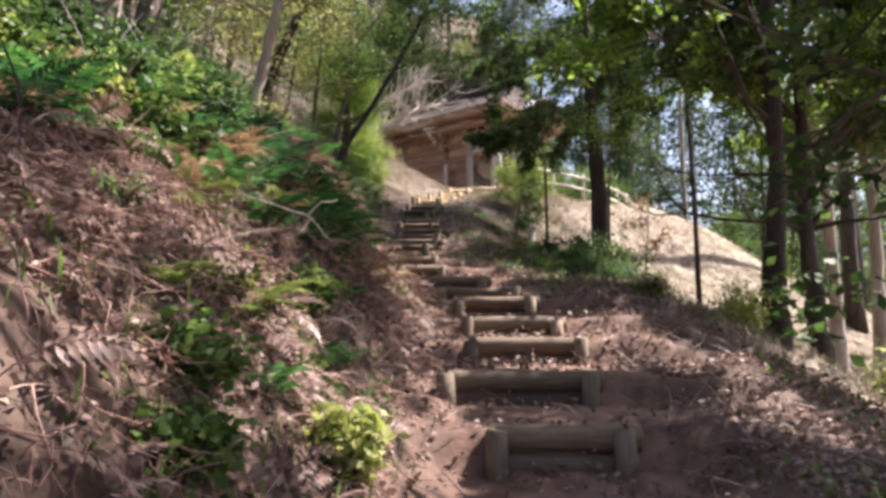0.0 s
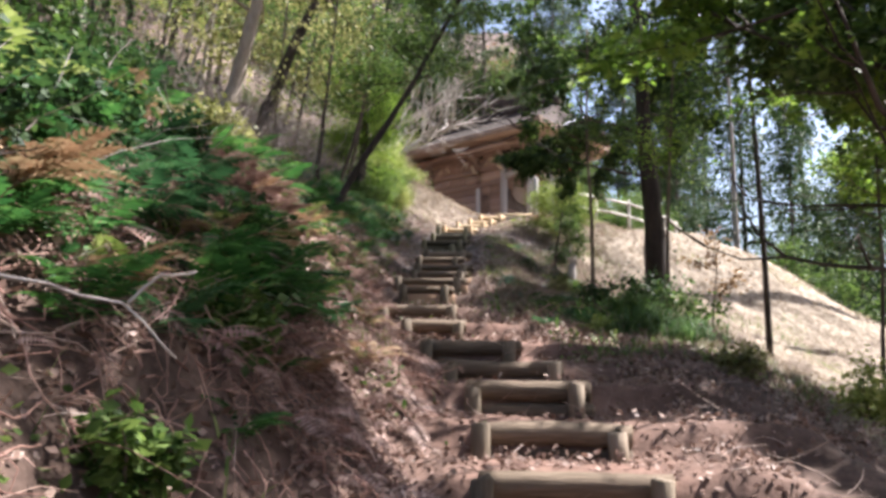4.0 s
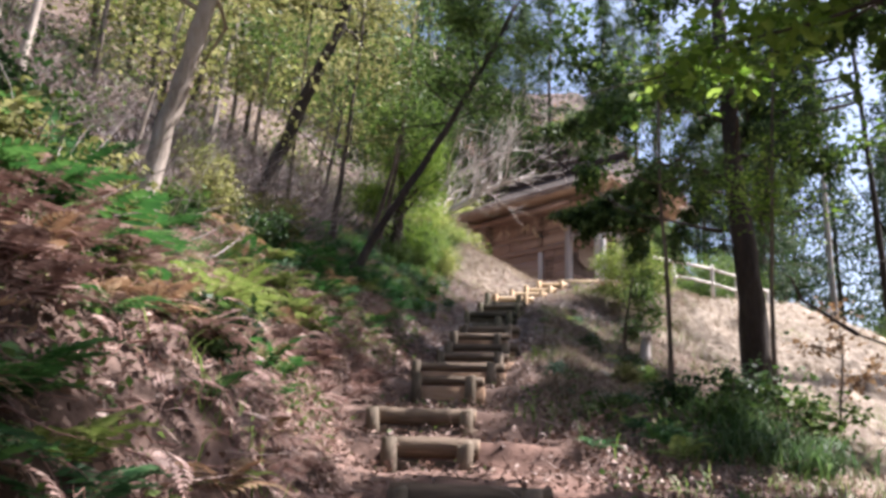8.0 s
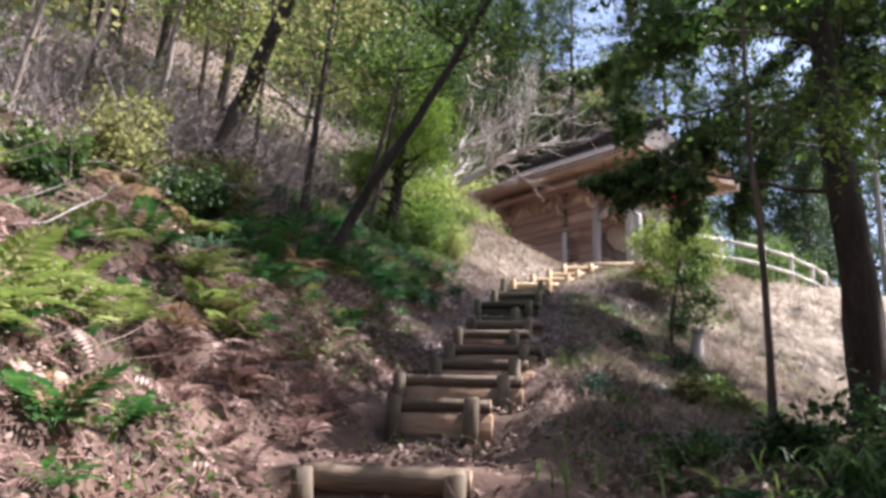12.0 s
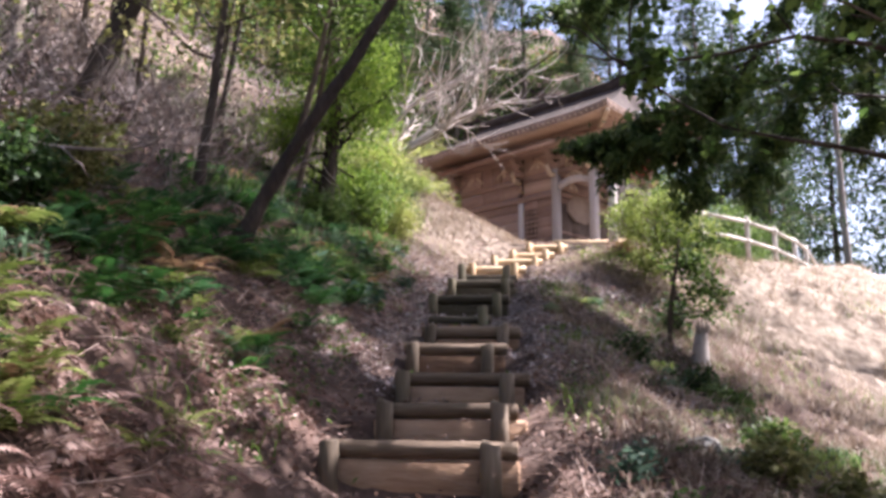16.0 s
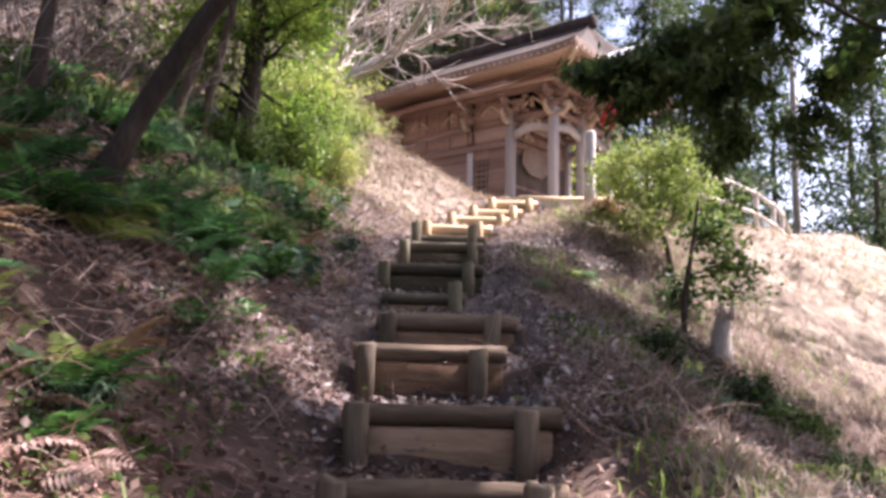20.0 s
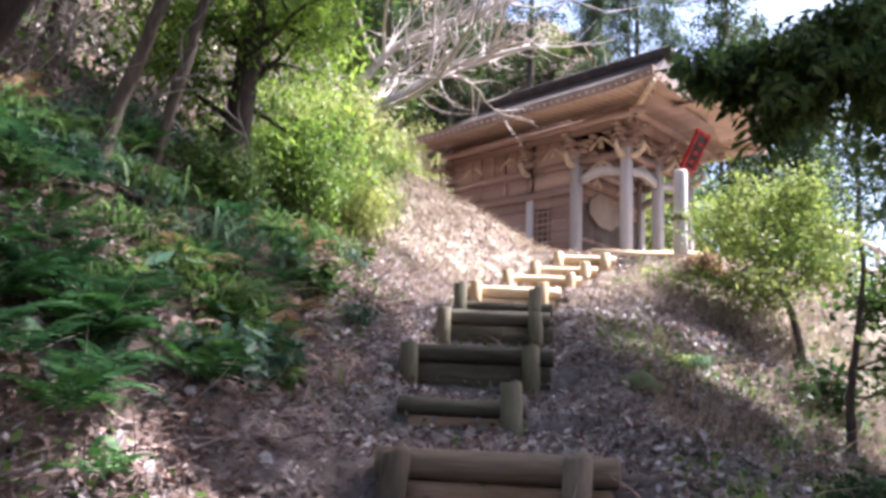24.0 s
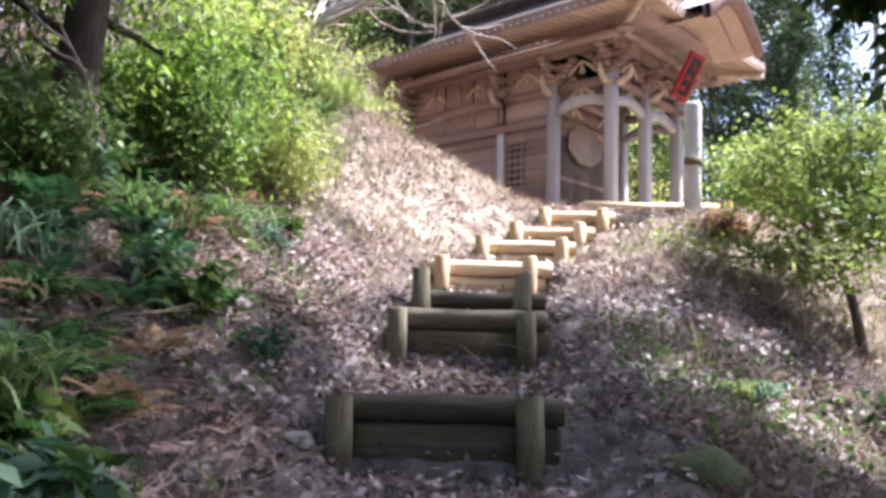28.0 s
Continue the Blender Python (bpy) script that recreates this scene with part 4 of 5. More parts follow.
tree("sapling", "thin grey pole-like sapling on the grass slope", on_ground(4.5, 11.3), [(.02, 0, .8), (.1, 0, 1.8), (.12, 0, 3)], .03, .014, leaf_mid, bark, 6, limbs=5, limb_len=.6, first=.7, leaf=0.042, per=88, puff=.2)
# two trees out of view, added to cast the shade on the lowest steps
tree("broadleaf_tree", "unseen broadleaf tree added to shade the foot of the steps", on_ground(4.2, 4.3), [(.05, 0, 1.5), (.1, 0, 3), (-.1, .1, 6), (-.4, 0, 12)], .15, .05, leaf_deep, bark, 10, limbs=30, limb_len=4.6, first=.42, leaf=.07, per=1500, puff=.22, gaps=True)
tree("broadleaf_tree", "unseen broadleaf tree added to shade the foot of the steps", on_ground(4.8, 2.2), [(.05, 0, 1.5), (-.1, 0, 3), (-.2, .1, 5), (-.5, 0, 10.5)], .16, .05, leaf_mid, bark, 11, limbs=26, limb_len=4.2, first=.5, leaf=.07, per=1400, puff=.22, gaps=True)
tree("broadleaf_tree", "grey-stemmed tree on the open slope below the path", on_ground(6.8, 12.6), [(.05, 0, 1.5), (.1, 0, 3), (-.1, .1, 5), (-.3, 0, 9.5)], .13, .05, leaf_mid, pale_bark, 12, limbs=26, limb_len=3.0, first=.52, leaf=.075, per=1300, puff=.17, up=(.1, .6), gaps=True)
# added where nearer trunks hide it, to shade the path
tree("broadleaf_tree", "tall grey-stemmed tree added on the open slope to shade the path", on_ground(7.4, 15.2), [(.05, 0, 1.5), (.0, 0, 4), (-.3, .1, 7), (-.6, 0, 12)], .16, .05, leaf_bright, pale_bark, 13, limbs=24, limb_len=3.2, first=.5, leaf=.075, per=1300, puff=.16, up=(.1, .6), gaps=True)
for x, y, lean in ((-3.25, 7.1, .25), (-3.05, 7.6, .35)):
    tree("broadleaf_tree", "reddish brown trunk standing high on the bank", on_ground(x, y), [(lean * .4, 0, 1), (lean, 0, 2.2), (lean * 1.4, 0, 4), (lean * 1.5, 0, 7)], .15, .05, leaf_deep, bark, int(-x * 100), limbs=20, limb_len=2.6, first=.4, leaf=.06, per=420, puff=.25)
# trees on the bank above the path
tree("leaning_tree", "dark slender tree leaning out over the steps", on_ground(-2.72, 17.75), [(.5, 0, .75), (1.02, .05, 1.6), (1.55, .1, 2.55), (2.1, .1, 3.6), (2.65, .1, 4.8)], .085, .035, leaf_mid, dark_bark, 7, limbs=18, limb_len=1.9, first=.62, leaf=0.05, per=420, puff=.2)
tree("leaning_tree", "thick dark tree leaning on the bank", on_ground(-4.3, 17.6), [(.25, .1, .9), (.65, .1, 2.0), (1.15, 0, 3.1), (1.5, 0, 4.6), (1.7, 0, 6.3)], .15, .05, leaf_olive, dark_bark, 8, limbs=18, limb_len=2.0, first=.6, leaf=0.052, per=420, puff=.25)
tree("broadleaf_tree", "pale smooth tree slanting up from the bank", on_ground(-2.95, 11.4), [(.18, 0, .8), (.4, 0, 1.8), (.6, 0, 3.0), (.75, 0, 5)], .11, .05, leaf_olive, pale_bark, 9, limbs=20, limb_len=2.2, first=.55, leaf=0.052, per=460, puff=.22)
for k, (x, y, dx) in enumerate(((-4.75, 14.2, .55), (-5.1, 15.5, .75))):
    tree("sapling", "thin pale sapling leaning on the leaf-covered hillside", on_ground(x, y), [(dx * .35, 0, .9), (dx * .8, 0, 2), (dx * 1.3, 0, 3.4)], .035, .012, leaf_olive, pale_bark, 20 + k, limbs=6, limb_len=.8, first=.55, leaf=0.042, per=99, puff=.2, group="pale saplings")
STEMS = [(-4.1, 18.4, .1), (-4.4, 21.4, .3), (-3.6, 23.8, .3), (-3.05, 17.6, .2), (-5.8, 20.6, .2), (-6.3, 17.5, .2), (-5.0, 22.5, .3)]
for k, (x, y, dx) in enumerate(STEMS):
    rng = np.random.default_rng(40 + k)
    tall = rng.uniform(4.2, 6.5)
    tree("slender_tree", "slender dark-stemmed tree on the hillside", on_ground(x, y), [(dx * .5, rng.normal(0, .08), 1.2), (dx * 1.3, rng.normal(0, .12), 2.8), (dx * 2.0, 0, tall)], rng.uniform(.035, .065), .016, (leaf_olive, leaf_mid, leaf_deep)[k % 3], (bark, dark_bark)[k % 2], 60 + k, limbs=12, limb_len=1.5, first=.42, leaf=0.055, per=150, puff=.3, group="slender trees on the bank")
hill_rng = np.random.default_rng(370)
for k in range(20):
    x, y, dx, tall = hill_rng.uniform(-10.5, -4.6), hill_rng.uniform(13, 31), hill_rng.uniform(-.1, .4), hill_rng.uniform(4.5, 8)
    tree("slender_tree", "slender dark-stemmed tree on the hillside", on_ground(x, y), [(dx * .5, 0, 1.4), (dx * 1.3, .1, 3), (dx * 2, 0, tall)], hill_rng.uniform(.04, .08), .018, (leaf_olive, leaf_deep, leaf_mid)[k % 3], (dark_bark, bark, pale_bark)[k % 3], 1300 + k, limbs=11, limb_len=1.7, first=.4, leaf=.065, per=90, puff=.3, group="slender trees on the bank", split=False)
for x, y, lean, r in ((-3.0, 19.87, .29, .06), (-2.93, 20.5, .2, .052)):
    tree("leaning_tree", "grey-brown trunk leaning slightly out from the bank", on_ground(x, y), [(lean * .35, 0, .4), (lean, 0, 1.05), (lean * 1.7, 0, 1.9), (lean * 2.2, .1, 3.2), (lean * 2.4, .2, 5.2)], r, .025, leaf_mid, bark, int(-x * 1000), limbs=12, limb_len=1.6, first=.6, leaf=.05, per=220, puff=.25, group="leaning trees on the bank")
# tree with a dark trunk wrapped in foliage above the steps
tree("bushy_tree", "dark-trunked evergreen thick with hanging foliage", on_ground(-2.8, 21.6), [(.05, 0, .6), (.12, 0, 1.4), (.1, .1, 2.3), (.0, .1, 3.4)], .16, .06, leaf_bright, dark_bark, 30, limbs=24, limb_len=1.0, first=.22, leaf=0.024, per=760, puff=.2, droop=.9, long=3.4)
# bare grey tree that reaches over the shrine
tree("bare_tree", "bare pale grey tree with sprawling branches", on_ground(-2.6, 25.1), [(.35, 0, .55), (.85, .1, 1.05), (1.5, .2, 1.4), (2.4, .3, 1.75)], .085, .035, leaf_olive, grey_twig, 31, limbs=19, limb_len=2.5, first=.12, per=0, twigs=7, thick=.6, up=(.15, .85), toward=.15)
tree("bare_tree", "bare pale grey tree with sprawling branches", on_ground(-2.9, 25.9), [(.3, 0, .7), (.8, .1, 1.35), (1.6, .2, 1.8), (2.5, .3, 2.2)], .075, .03, leaf_olive, grey_twig, 32, limbs=17, limb_len=2.3, first=.15, per=0, twigs=7, thick=.6, up=(.15, .85), toward=.15)
# small trees right of the steps
tree("small_tree", "small light green tree with rounded sunlit crown", on_ground(2.62, 23.7), [(-.08, .1, .5), (-.2, .25, .9), (-.3, .3, 1.3), (-.25, .35, 1.75)], .045, .015, leaf_fresh, bark, 33, limbs=32, limb_len=1.0, first=.32, leaf=0.035, per=330, puff=.13, up=(-.12, .7))
tree("small_tree", "low forked tree with dark olive leaves on the slope", on_ground(1.98, 21.25), [(.02, 0, .5), (.1, 0, .95), (.2, .05, 1.5)], .04, .015, leaf_mid, dark_bark, 34, limbs=9, limb_len=.8, first=.35, leaf=.045, per=170, puff=.12, toward=(.1, .6, -.4), up=(-.1, .35))


def hanging_tree(label, base, spine, boughs, r0, mat, seed, first=3):
    """A trunk whose long boughs hang, with feathery drooping sprays along them. Points are in the world."""
    rng = np.random.default_rng(seed)
    top = thing("drooping_tree", base, label, "tree")
    o = np.array(base)
    sp = np.array(spine, float) - o
    part("trunk", Bag().tube(np.concatenate([[(0, 0, -.3)], sp]), taper(r0, .03, len(sp) + 1), 9), dark_bark, top, smooth=True)
    crown = Bag()
    for pts, dense in boughs:
        p = np.array(pts, float) - o
        f, ff = np.linspace(0, 1, len(p)), np.linspace(0, 1, 22)
        q = np.stack([np.interp(ff, f, p[:, k]) for k in range(3)], 1)
        for _ in range(2):
            q[1:-1] = (q[:-2] + 2 * q[1:-1] + q[2:]) / 4
        q[1:] += rng.normal(0, .015, (21, 3))
        arms = Bag().tube(q, taper(.03, .007, 22), 6, False)
        for k in range(first, 22):
            for _ in range(dense):
                way = rng.normal(0, 1, 3) * [1, 1, .35] + [0, 0, -.25]
                tw = bend(rng, q[k], way, rng.uniform(.18, .5), .2, -.16, 4)
                arms.tube(tw, taper(.007, .003, 5), 4, False)
                c = np.concatenate([e + rng.normal(0, .065, (34, 3)) * [1, 1, .7] for e in tw[1:]])
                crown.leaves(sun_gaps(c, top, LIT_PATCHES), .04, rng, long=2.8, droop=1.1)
        part("limb", arms, dark_bark, top, smooth=True)
    part("crown", crown, mat, top)


hanging_tree("slim dark tree with drooping boughs of feathery foliage", on_ground(6.3, 19.7), [(6.3, 19.7, 5.0), (6.25, 19.7, 7.5), (6.2, 19.8, 10.0), (6.1, 19.8, 12.5)],
             [([(6.2, 19.8, 10.5), (4.4, 20.3, 10.2), (3.6, 20.6, 9.5), (2.9, 20.5, 8.5), (2.35, 20.5, 7.6), (2.25, 20.45, 6.8)], 2),
              ([(3.1, 20.5, 8.7), (2.3, 20.4, 8.2), (1.5, 20.4, 7.75), (.85, 20.4, 7.5)], 3),
              ([(2.4, 20.5, 7.7), (1.9, 20.3, 7.55), (1.35, 20.3, 7.3)], 2),
              ([(6.2, 19.8, 9.7), (4.4, 20.3, 9.4), (3.9, 20.2, 8.6), (3.3, 20.3, 7.8), (2.85, 20.4, 7.0)], 2),
              ([(6.2, 19.8, 10.9), (4.4, 20.3, 10.6), (3.0, 19.8, 10.1), (1.6, 19.6, 9.5), (.5, 19.6, 9.0)], 3),
              ([(6.2, 19.8, 10.5), (4.4, 20.3, 10.2), (3.6, 19.4, 9.7), (2.6, 18.8, 9.3), (1.8, 18.5, 9.1)], 2),
              ([(6.2, 19.8, 9.5), (4.4, 20.3, 9.2), (4.6, 19.3, 8.9), (4.5, 18.5, 8.2), (4.4, 18.1, 7.4)], 3),
              ([(6.2, 19.8, 10.1), (4.4, 20.3, 9.8), (4.8, 21.0, 9.3), (5.0, 21.8, 8.4), (5.0, 22.2, 7.8)], 3),
              ([(6.2, 19.8, 11.5), (4.4, 20.3, 11.2), (3.2, 21.2, 10.8), (2.0, 22.0, 10.6), (1.0, 22.6, 10.4)], 3)], .075, leaf_spray, 36)

# unseen tall trees added below the open slope; high crowns shade the upper steps
for k, (x, y, tall) in enumerate(((12.6, 24.6, 25), (14.2, 27.4, 27), (13.4, 21.8, 25))):
    tree("tall_tree", "tall tree added below the open slope, its high crown shading the steps", on_ground(x, y), [(0, 0, 6), (-.2, 0, 12), (-.5, .1, 18), (-.8, .1, tall)], .24, .06, leaf_deep, dark_bark, 140 + k, limbs=44, limb_len=5.6, first=.55, leaf=.12, per=420, puff=.3, up=(0, .4), thick=.3, gaps="high", group="tall trees below the slope")


# ---- shrubs on the banks ----
def arching_grass(label, base, size, mat, seed, blades=260, group=""):
    """A tuft of long blades that arch over and hang down the bank."""
    rng = np.random.default_rng(seed)
    top = thing("bamboo_grass", base, label, "grass", group)
    n, k = blades, 6
    a = rng.uniform(0, 2 * np.pi, n)
    out = size * rng.uniform(.35, 1.0, n)
    up = size * rng.uniform(.35, 1.0, n)
    foot = rng.normal(0, size * .42, (n, 3)) * [1, 1, 0]
    t = np.linspace(0, 1, k)
    way = np.stack([np.cos(a), np.sin(a)], 1)
    r = out[:, None] * (t ** 1.3)[None]
    z = up[:, None] * (1.9 * t - 1.5 * t * t)[None]
    mid = np.concatenate([foot[:, None, :2] + way[:, None] * r[..., None], (foot[:, None, 2] + z)[..., None]], -1)
    w = np.stack([-way[:, 1], way[:, 0], 0 * a], 1)[:, None] * (.0065 * np.array([.6, 1, 1, .85, .55, .06]))[None, :, None] * rng.uniform(.7, 1.5, (n, 1, 1))
    v = np.stack([mid - w, mid + w], 2).reshape(-1, 3)
    q = (np.arange(n) * 2 * k)[:, None, None] + (np.arange(k - 1) * 2)[None, :, None] + np.array([0, 1, 3, 2])
    part("blades", Bag().add(v, q.reshape(-1, 4)), mat, top)


grass_rng = np.random.default_rng(330)
# bamboo grass on the shaded bank: shade put into the blue-green tones
for k in range(30):
    y = grass_rng.uniform(17.8, 23.2)
    x = float(np.interp(y, MID_Y, MID_X)) - grass_rng.uniform(1.6, 2.9)
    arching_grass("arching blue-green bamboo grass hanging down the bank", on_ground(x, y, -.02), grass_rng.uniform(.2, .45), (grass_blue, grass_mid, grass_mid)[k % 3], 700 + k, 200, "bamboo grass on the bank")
# the same grass higher up, with sunlight put into its lime colour
for k in range(44):
    y = grass_rng.uniform(23.2, 26.2)
    x = grass_rng.uniform(-3.5, -2.05)
    arching_grass("bamboo grass on the bank with sunlight in its yellow-green colour", on_ground(x, y, -.02), grass_rng.uniform(.25, .6), (grass_lime, grass_lime, grass_mid)[k % 3], 840 + k, 220, "sunlit bamboo grass")
for k in range(20):
    y = grass_rng.uniform(15.5, 22.8)
    x = float(np.interp(y, MID_Y, MID_X)) + grass_rng.uniform(1.3, 3.0)
    arching_grass("low tuft of green grass on the slope", on_ground(x, y, -.02), grass_rng.uniform(.14, .28), (grass_blue, grass_mid, grass_lime)[k % 3], 980 + k, 120, "grass tufts on the slope")
for k in range(14):
    y = grass_rng.uniform(3, 16.5)
    x = float(np.interp(y, MID_Y, MID_X)) - grass_rng.uniform(1.3, 2.8)
    arching_grass("tuft of arching green grass on the bank", on_ground(x, y, -.02), grass_rng.uniform(.15, .28), (grass_mid, grass_blue, grass_lime)[k % 3], 1010 + k, 150, "grass tufts on the bank")
for k in range(7):
    x, y = grass_rng.uniform(1.75, 2.6), grass_rng.uniform(12.0, 13.1)
    arching_grass("tall dark green grass clump beneath the large tree", on_ground(x, y, -.02), grass_rng.uniform(.36, .56), (grass_deep, grass_mid)[k % 3 // 2], 1050 + k, 240, "grass clumps beneath the large tree")
tree("sapling", "young sapling with yellowing tan leaves", on_ground(3.75, 14.9), [(.05, 0, .5), (.12, 0, 1.0), (.1, 0, 1.6)], .02, .008, leaf_brown, bark, 41, limbs=9, limb_len=.5, first=.35, leaf=.05, per=40, puff=.12)
shrub("shrub", "upright leafy green shrub above the steps", on_ground(-2.4, 22.6), 1.0, leaf_bright, 103, .02, 6500, 16, long=3.2)
# lime leaves carry the sunlight on this shrub in their colour
shrub("shrub", "shrub on the bank with sunlight in its yellow-green colour", on_ground(-2.55, 24.6), 1.0, leaf_lime, 104, .028, 4500, 18)
shrub("shrub", "low brown withered shrub at the terrace edge", on_ground(2.0, 25.0), .45, leaf_brown, 109, .04, 900, 10)
dry_stalks = thing("stalk_bundle", on_ground(2.45, 24.45), "bundle of pale dry stalks leaning together", "stalks")
for k in range(11):
    a = k * .6
    part("stalk", Bag().tube([(.12 * math.cos(a), .12 * math.sin(a), -.03), (.03 * math.cos(a), .03 * math.sin(a), .3), (.05 * math.cos(a + 2.5), .05 * math.sin(a + 2.5), .5)], [.008, .007, .004], 5), straw, dry_stalks)
shrub("shrub", "dark green shrub beside the mossy stump", on_ground(2.2, 22.3), .6, leaf_dark, 106, .05, 500, 9)
shrub("shrub", "dark green shrub below the large tree", on_ground(2.5, 14.0), .65, leaf_dark, 107, .05, 700, 10)
shrub("shrub", "dark green shrub below the large tree", on_ground(3.1, 13.7), .6, leaf_mid, 108, .05, 600, 10)
SHRUBS = [(-2.0, 9.4, .5, 2), (2.4, 9.6, .35, 2), (3.4, 9.2, .6, 3), (4.6, 8.2, .6, 3), (-.45, 3.5, .28, 3), (-2.1, 23.3, .9, 3), (-2.35, 23.9, .4, 3), (1.7, 13.2, .4, 0), (2.2, 13.0, .45, 1), (-1.1, 6.9, .45, 0), (-.85, 4.9, .24, 1), (-1.2, 9.3, .4, 0), (-.95, 5.9, .35, 1), (-2.2, 19.4, .4, 1), (-2.6, 20.9, .6, 1), (-2.5, 22.4, 1.0, 1), (-2.3, 5.4, .5, 1), (-2.1, 6.8, .5, 1), (-2.6, 24.9, .9, 3)]
SHRUBS += [(-.95, 2.85, .26, 1), (-.82, 2.55, .22, 1), (-1.95, 5.2, .45, 1), (-1.95, 6.2, .5, 0), (-1.85, 7.2, .4, 0), (-1.1, 3.6, .18, 2), (-1.75, 4.4, .4, 1)]
shrub_rng = np.random.default_rng(350)
for k in range(26):
    y = shrub_rng.uniform(3, 16.5)
    SHRUBS.append((float(np.interp(y, MID_Y, MID_X)) - shrub_rng.uniform(2.6, 4.6), y, shrub_rng.uniform(.3, .45 if y < 10 else .75), (2, 1, 2, 0, 3)[k % 5]))
for k in range(7):
    y = shrub_rng.uniform(13, 20)
    SHRUBS.append((float(np.interp(y, MID_Y, MID_X)) + shrub_rng.uniform(1.7, 3.2), y, shrub_rng.uniform(.25, .45), k % 3))
for k, (x, y, s, c) in enumerate(SHRUBS):
    shrub("shrub", ("dark leafy shrub on the bank", "mid-green leafy shrub on the bank", "olive twiggy shrub among dead leaves", "yellow-green tuft on the slope")[c], on_ground(x, y), s, (leaf_dark, leaf_mid, leaf_olive, leaf_lime)[c], 1200 + k, .022 if y > 18 else .036, int((5000 if y > 18 else 2700) * s + 400), 10, group="shrubs on the banks", long=2.8 if y > 18 else 1.6)
FERNS = [(-1.32, 4.25, .42, 2), (-1.15, 5.1, .35, 0), (-1.15, 6.7, .5, 0), (-.95, 6.2, .42, 0), (-1.05, 7.5, .5, 0), (-.6, 4.6, .3, 0), (-.75, 3.4, .3, 0), (-1.6, 5.3, .5, 1), (-1.85, 8.0, .55, 0), (-1.55, 8.7, .6, 0), (-1.7, 9.2, .5, 0), (-1.75, 10.6, .5, 2), (-1.95, 11.6, .5, 2), (-2.1, 12.3, .45, 2), (-2.2, 13.4, .45, 2), (-2.4, 15.2, .5, 0), (-2.6, 16.2, .55, 0), (-2.35, 17.1, .4, 2), (-1.75, 14.6, .3, 2), (-2.1, 18.4, .35, 0), (-2.2, 19.3, .4, 0), (-1.9, 20.1, .35, 0)]
for k, (x, y, s, c) in enumerate(FERNS):
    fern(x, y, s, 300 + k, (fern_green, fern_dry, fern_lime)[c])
for k, (x, y, s, c) in enumerate([(-1.0, 6.45, .62, 0), (-1.15, 6.2, .55, 0), (-.85, 6.9, .6, 0), (-1.2, 6.9, .5, 2), (-1.66, 10.2, .5, 2), (-1.7, 8.4, .55, 0), (-1.8, 10.8, .55, 2), (-1.6, 10.3, .45, 2), (-1.95, 11.5, .5, 2), (-2.45, 13.7, .5, 2), (-2.2, 13.9, .45, 2), (-2.7, 15.6, .6, 0), (-2.7, 16.2, .6, 0), (-2.5, 16.8, .5, 0), (-2.1, 13.8, .35, 2), (-2.42, 17.5, .42, 2), (-2.3, 18.1, .4, 0), (-1.35, 4.45, .4, 2), (-1.0, 6.0, .5, 0), (-1.1, 3.2, .3, 2), (-2.05, 19.9, .35, 2), (-2.3, 21.4, .4, 0), (-1.75, 9.6, .5, 0), (-2.0, 9.9, .6, 0)]):
    fern(x, y, s, 500 + k, (fern_green, fern_dry, fern_lime)[c], .04)
fern_rng = np.random.default_rng(360)
for k in range(70):
    y = fern_rng.uniform(3, 23)
    x = float(np.interp(y, MID_Y, MID_X)) - fern_rng.uniform(1.15, 3.2)
    fern(x, y, fern_rng.uniform(.25, .5), 400 + k, (fern_green, fern_green, fern_lime, fern_dry)[k % 4])

for k in range(44):
    y = fern_rng.uniform(7.5, 16.5)
    x = float(np.interp(y, MID_Y, MID_X)) - fern_rng.uniform(1.1, 2.5)
    fern(x, y, fern_rng.uniform(.22, .42), 600 + k, (fern_green, fern_lime, fern_green, fern_dry)[k % 4])

for k, (x, y, s, c) in enumerate([(-2.3, 17.2, .36, 2), (-2.38, 17.45, .3, 2), (-1.98, 11.4, .5, 2), (-2.1, 11.2, .45, 2), (-2.42, 13.86, .45, 2), (-1.36, 4.44, .34, 2), (-1.5, 4.5, .45, 1), (-.9, 6.85, .5, 0), (-.98, 7.1, .5, 0), (-1.0, 6.6, .45, 0), (-1.1, 3.14, .26, 2), (-1.17, 6.35, .55, 0), (-1.72, 17.9, .25, 0)]):
    fern(x, y, s, 650 + k, (fern_green, fern_dry, fern_lime)[c], .03)
bank_rng = np.random.default_rng(365)
for k in range(26):
    fern(bank_rng.uniform(-2.0, -1.1), bank_rng.uniform(7.7, 9.3), bank_rng.uniform(.25, .45), 1640 + k, frond_dead, .04)
for k in range(16):
    fern(bank_rng.uniform(-1.95, -1.2), bank_rng.uniform(12.2, 13.9), bank_rng.uniform(.22, .38), 1670 + k, frond_dead, .03)
for k in range(44):
    y = bank_rng.uniform(5.2, 7.6)
    x = float(np.interp(y, MID_Y, MID_X)) - bank_rng.uniform(1.3, 3.6)
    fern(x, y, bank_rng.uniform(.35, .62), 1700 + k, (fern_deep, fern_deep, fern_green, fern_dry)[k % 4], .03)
for k in range(44):
    y = bank_rng.uniform(3.4, 6.2)
    x = float(np.interp(y, MID_Y, MID_X)) - bank_rng.uniform(2.3, 4.2)
    fern(x, y, bank_rng.uniform(.3, .55), 1770 + k, (fern_deep, fern_green, fern_deep, fern_dry)[k % 4], .03)
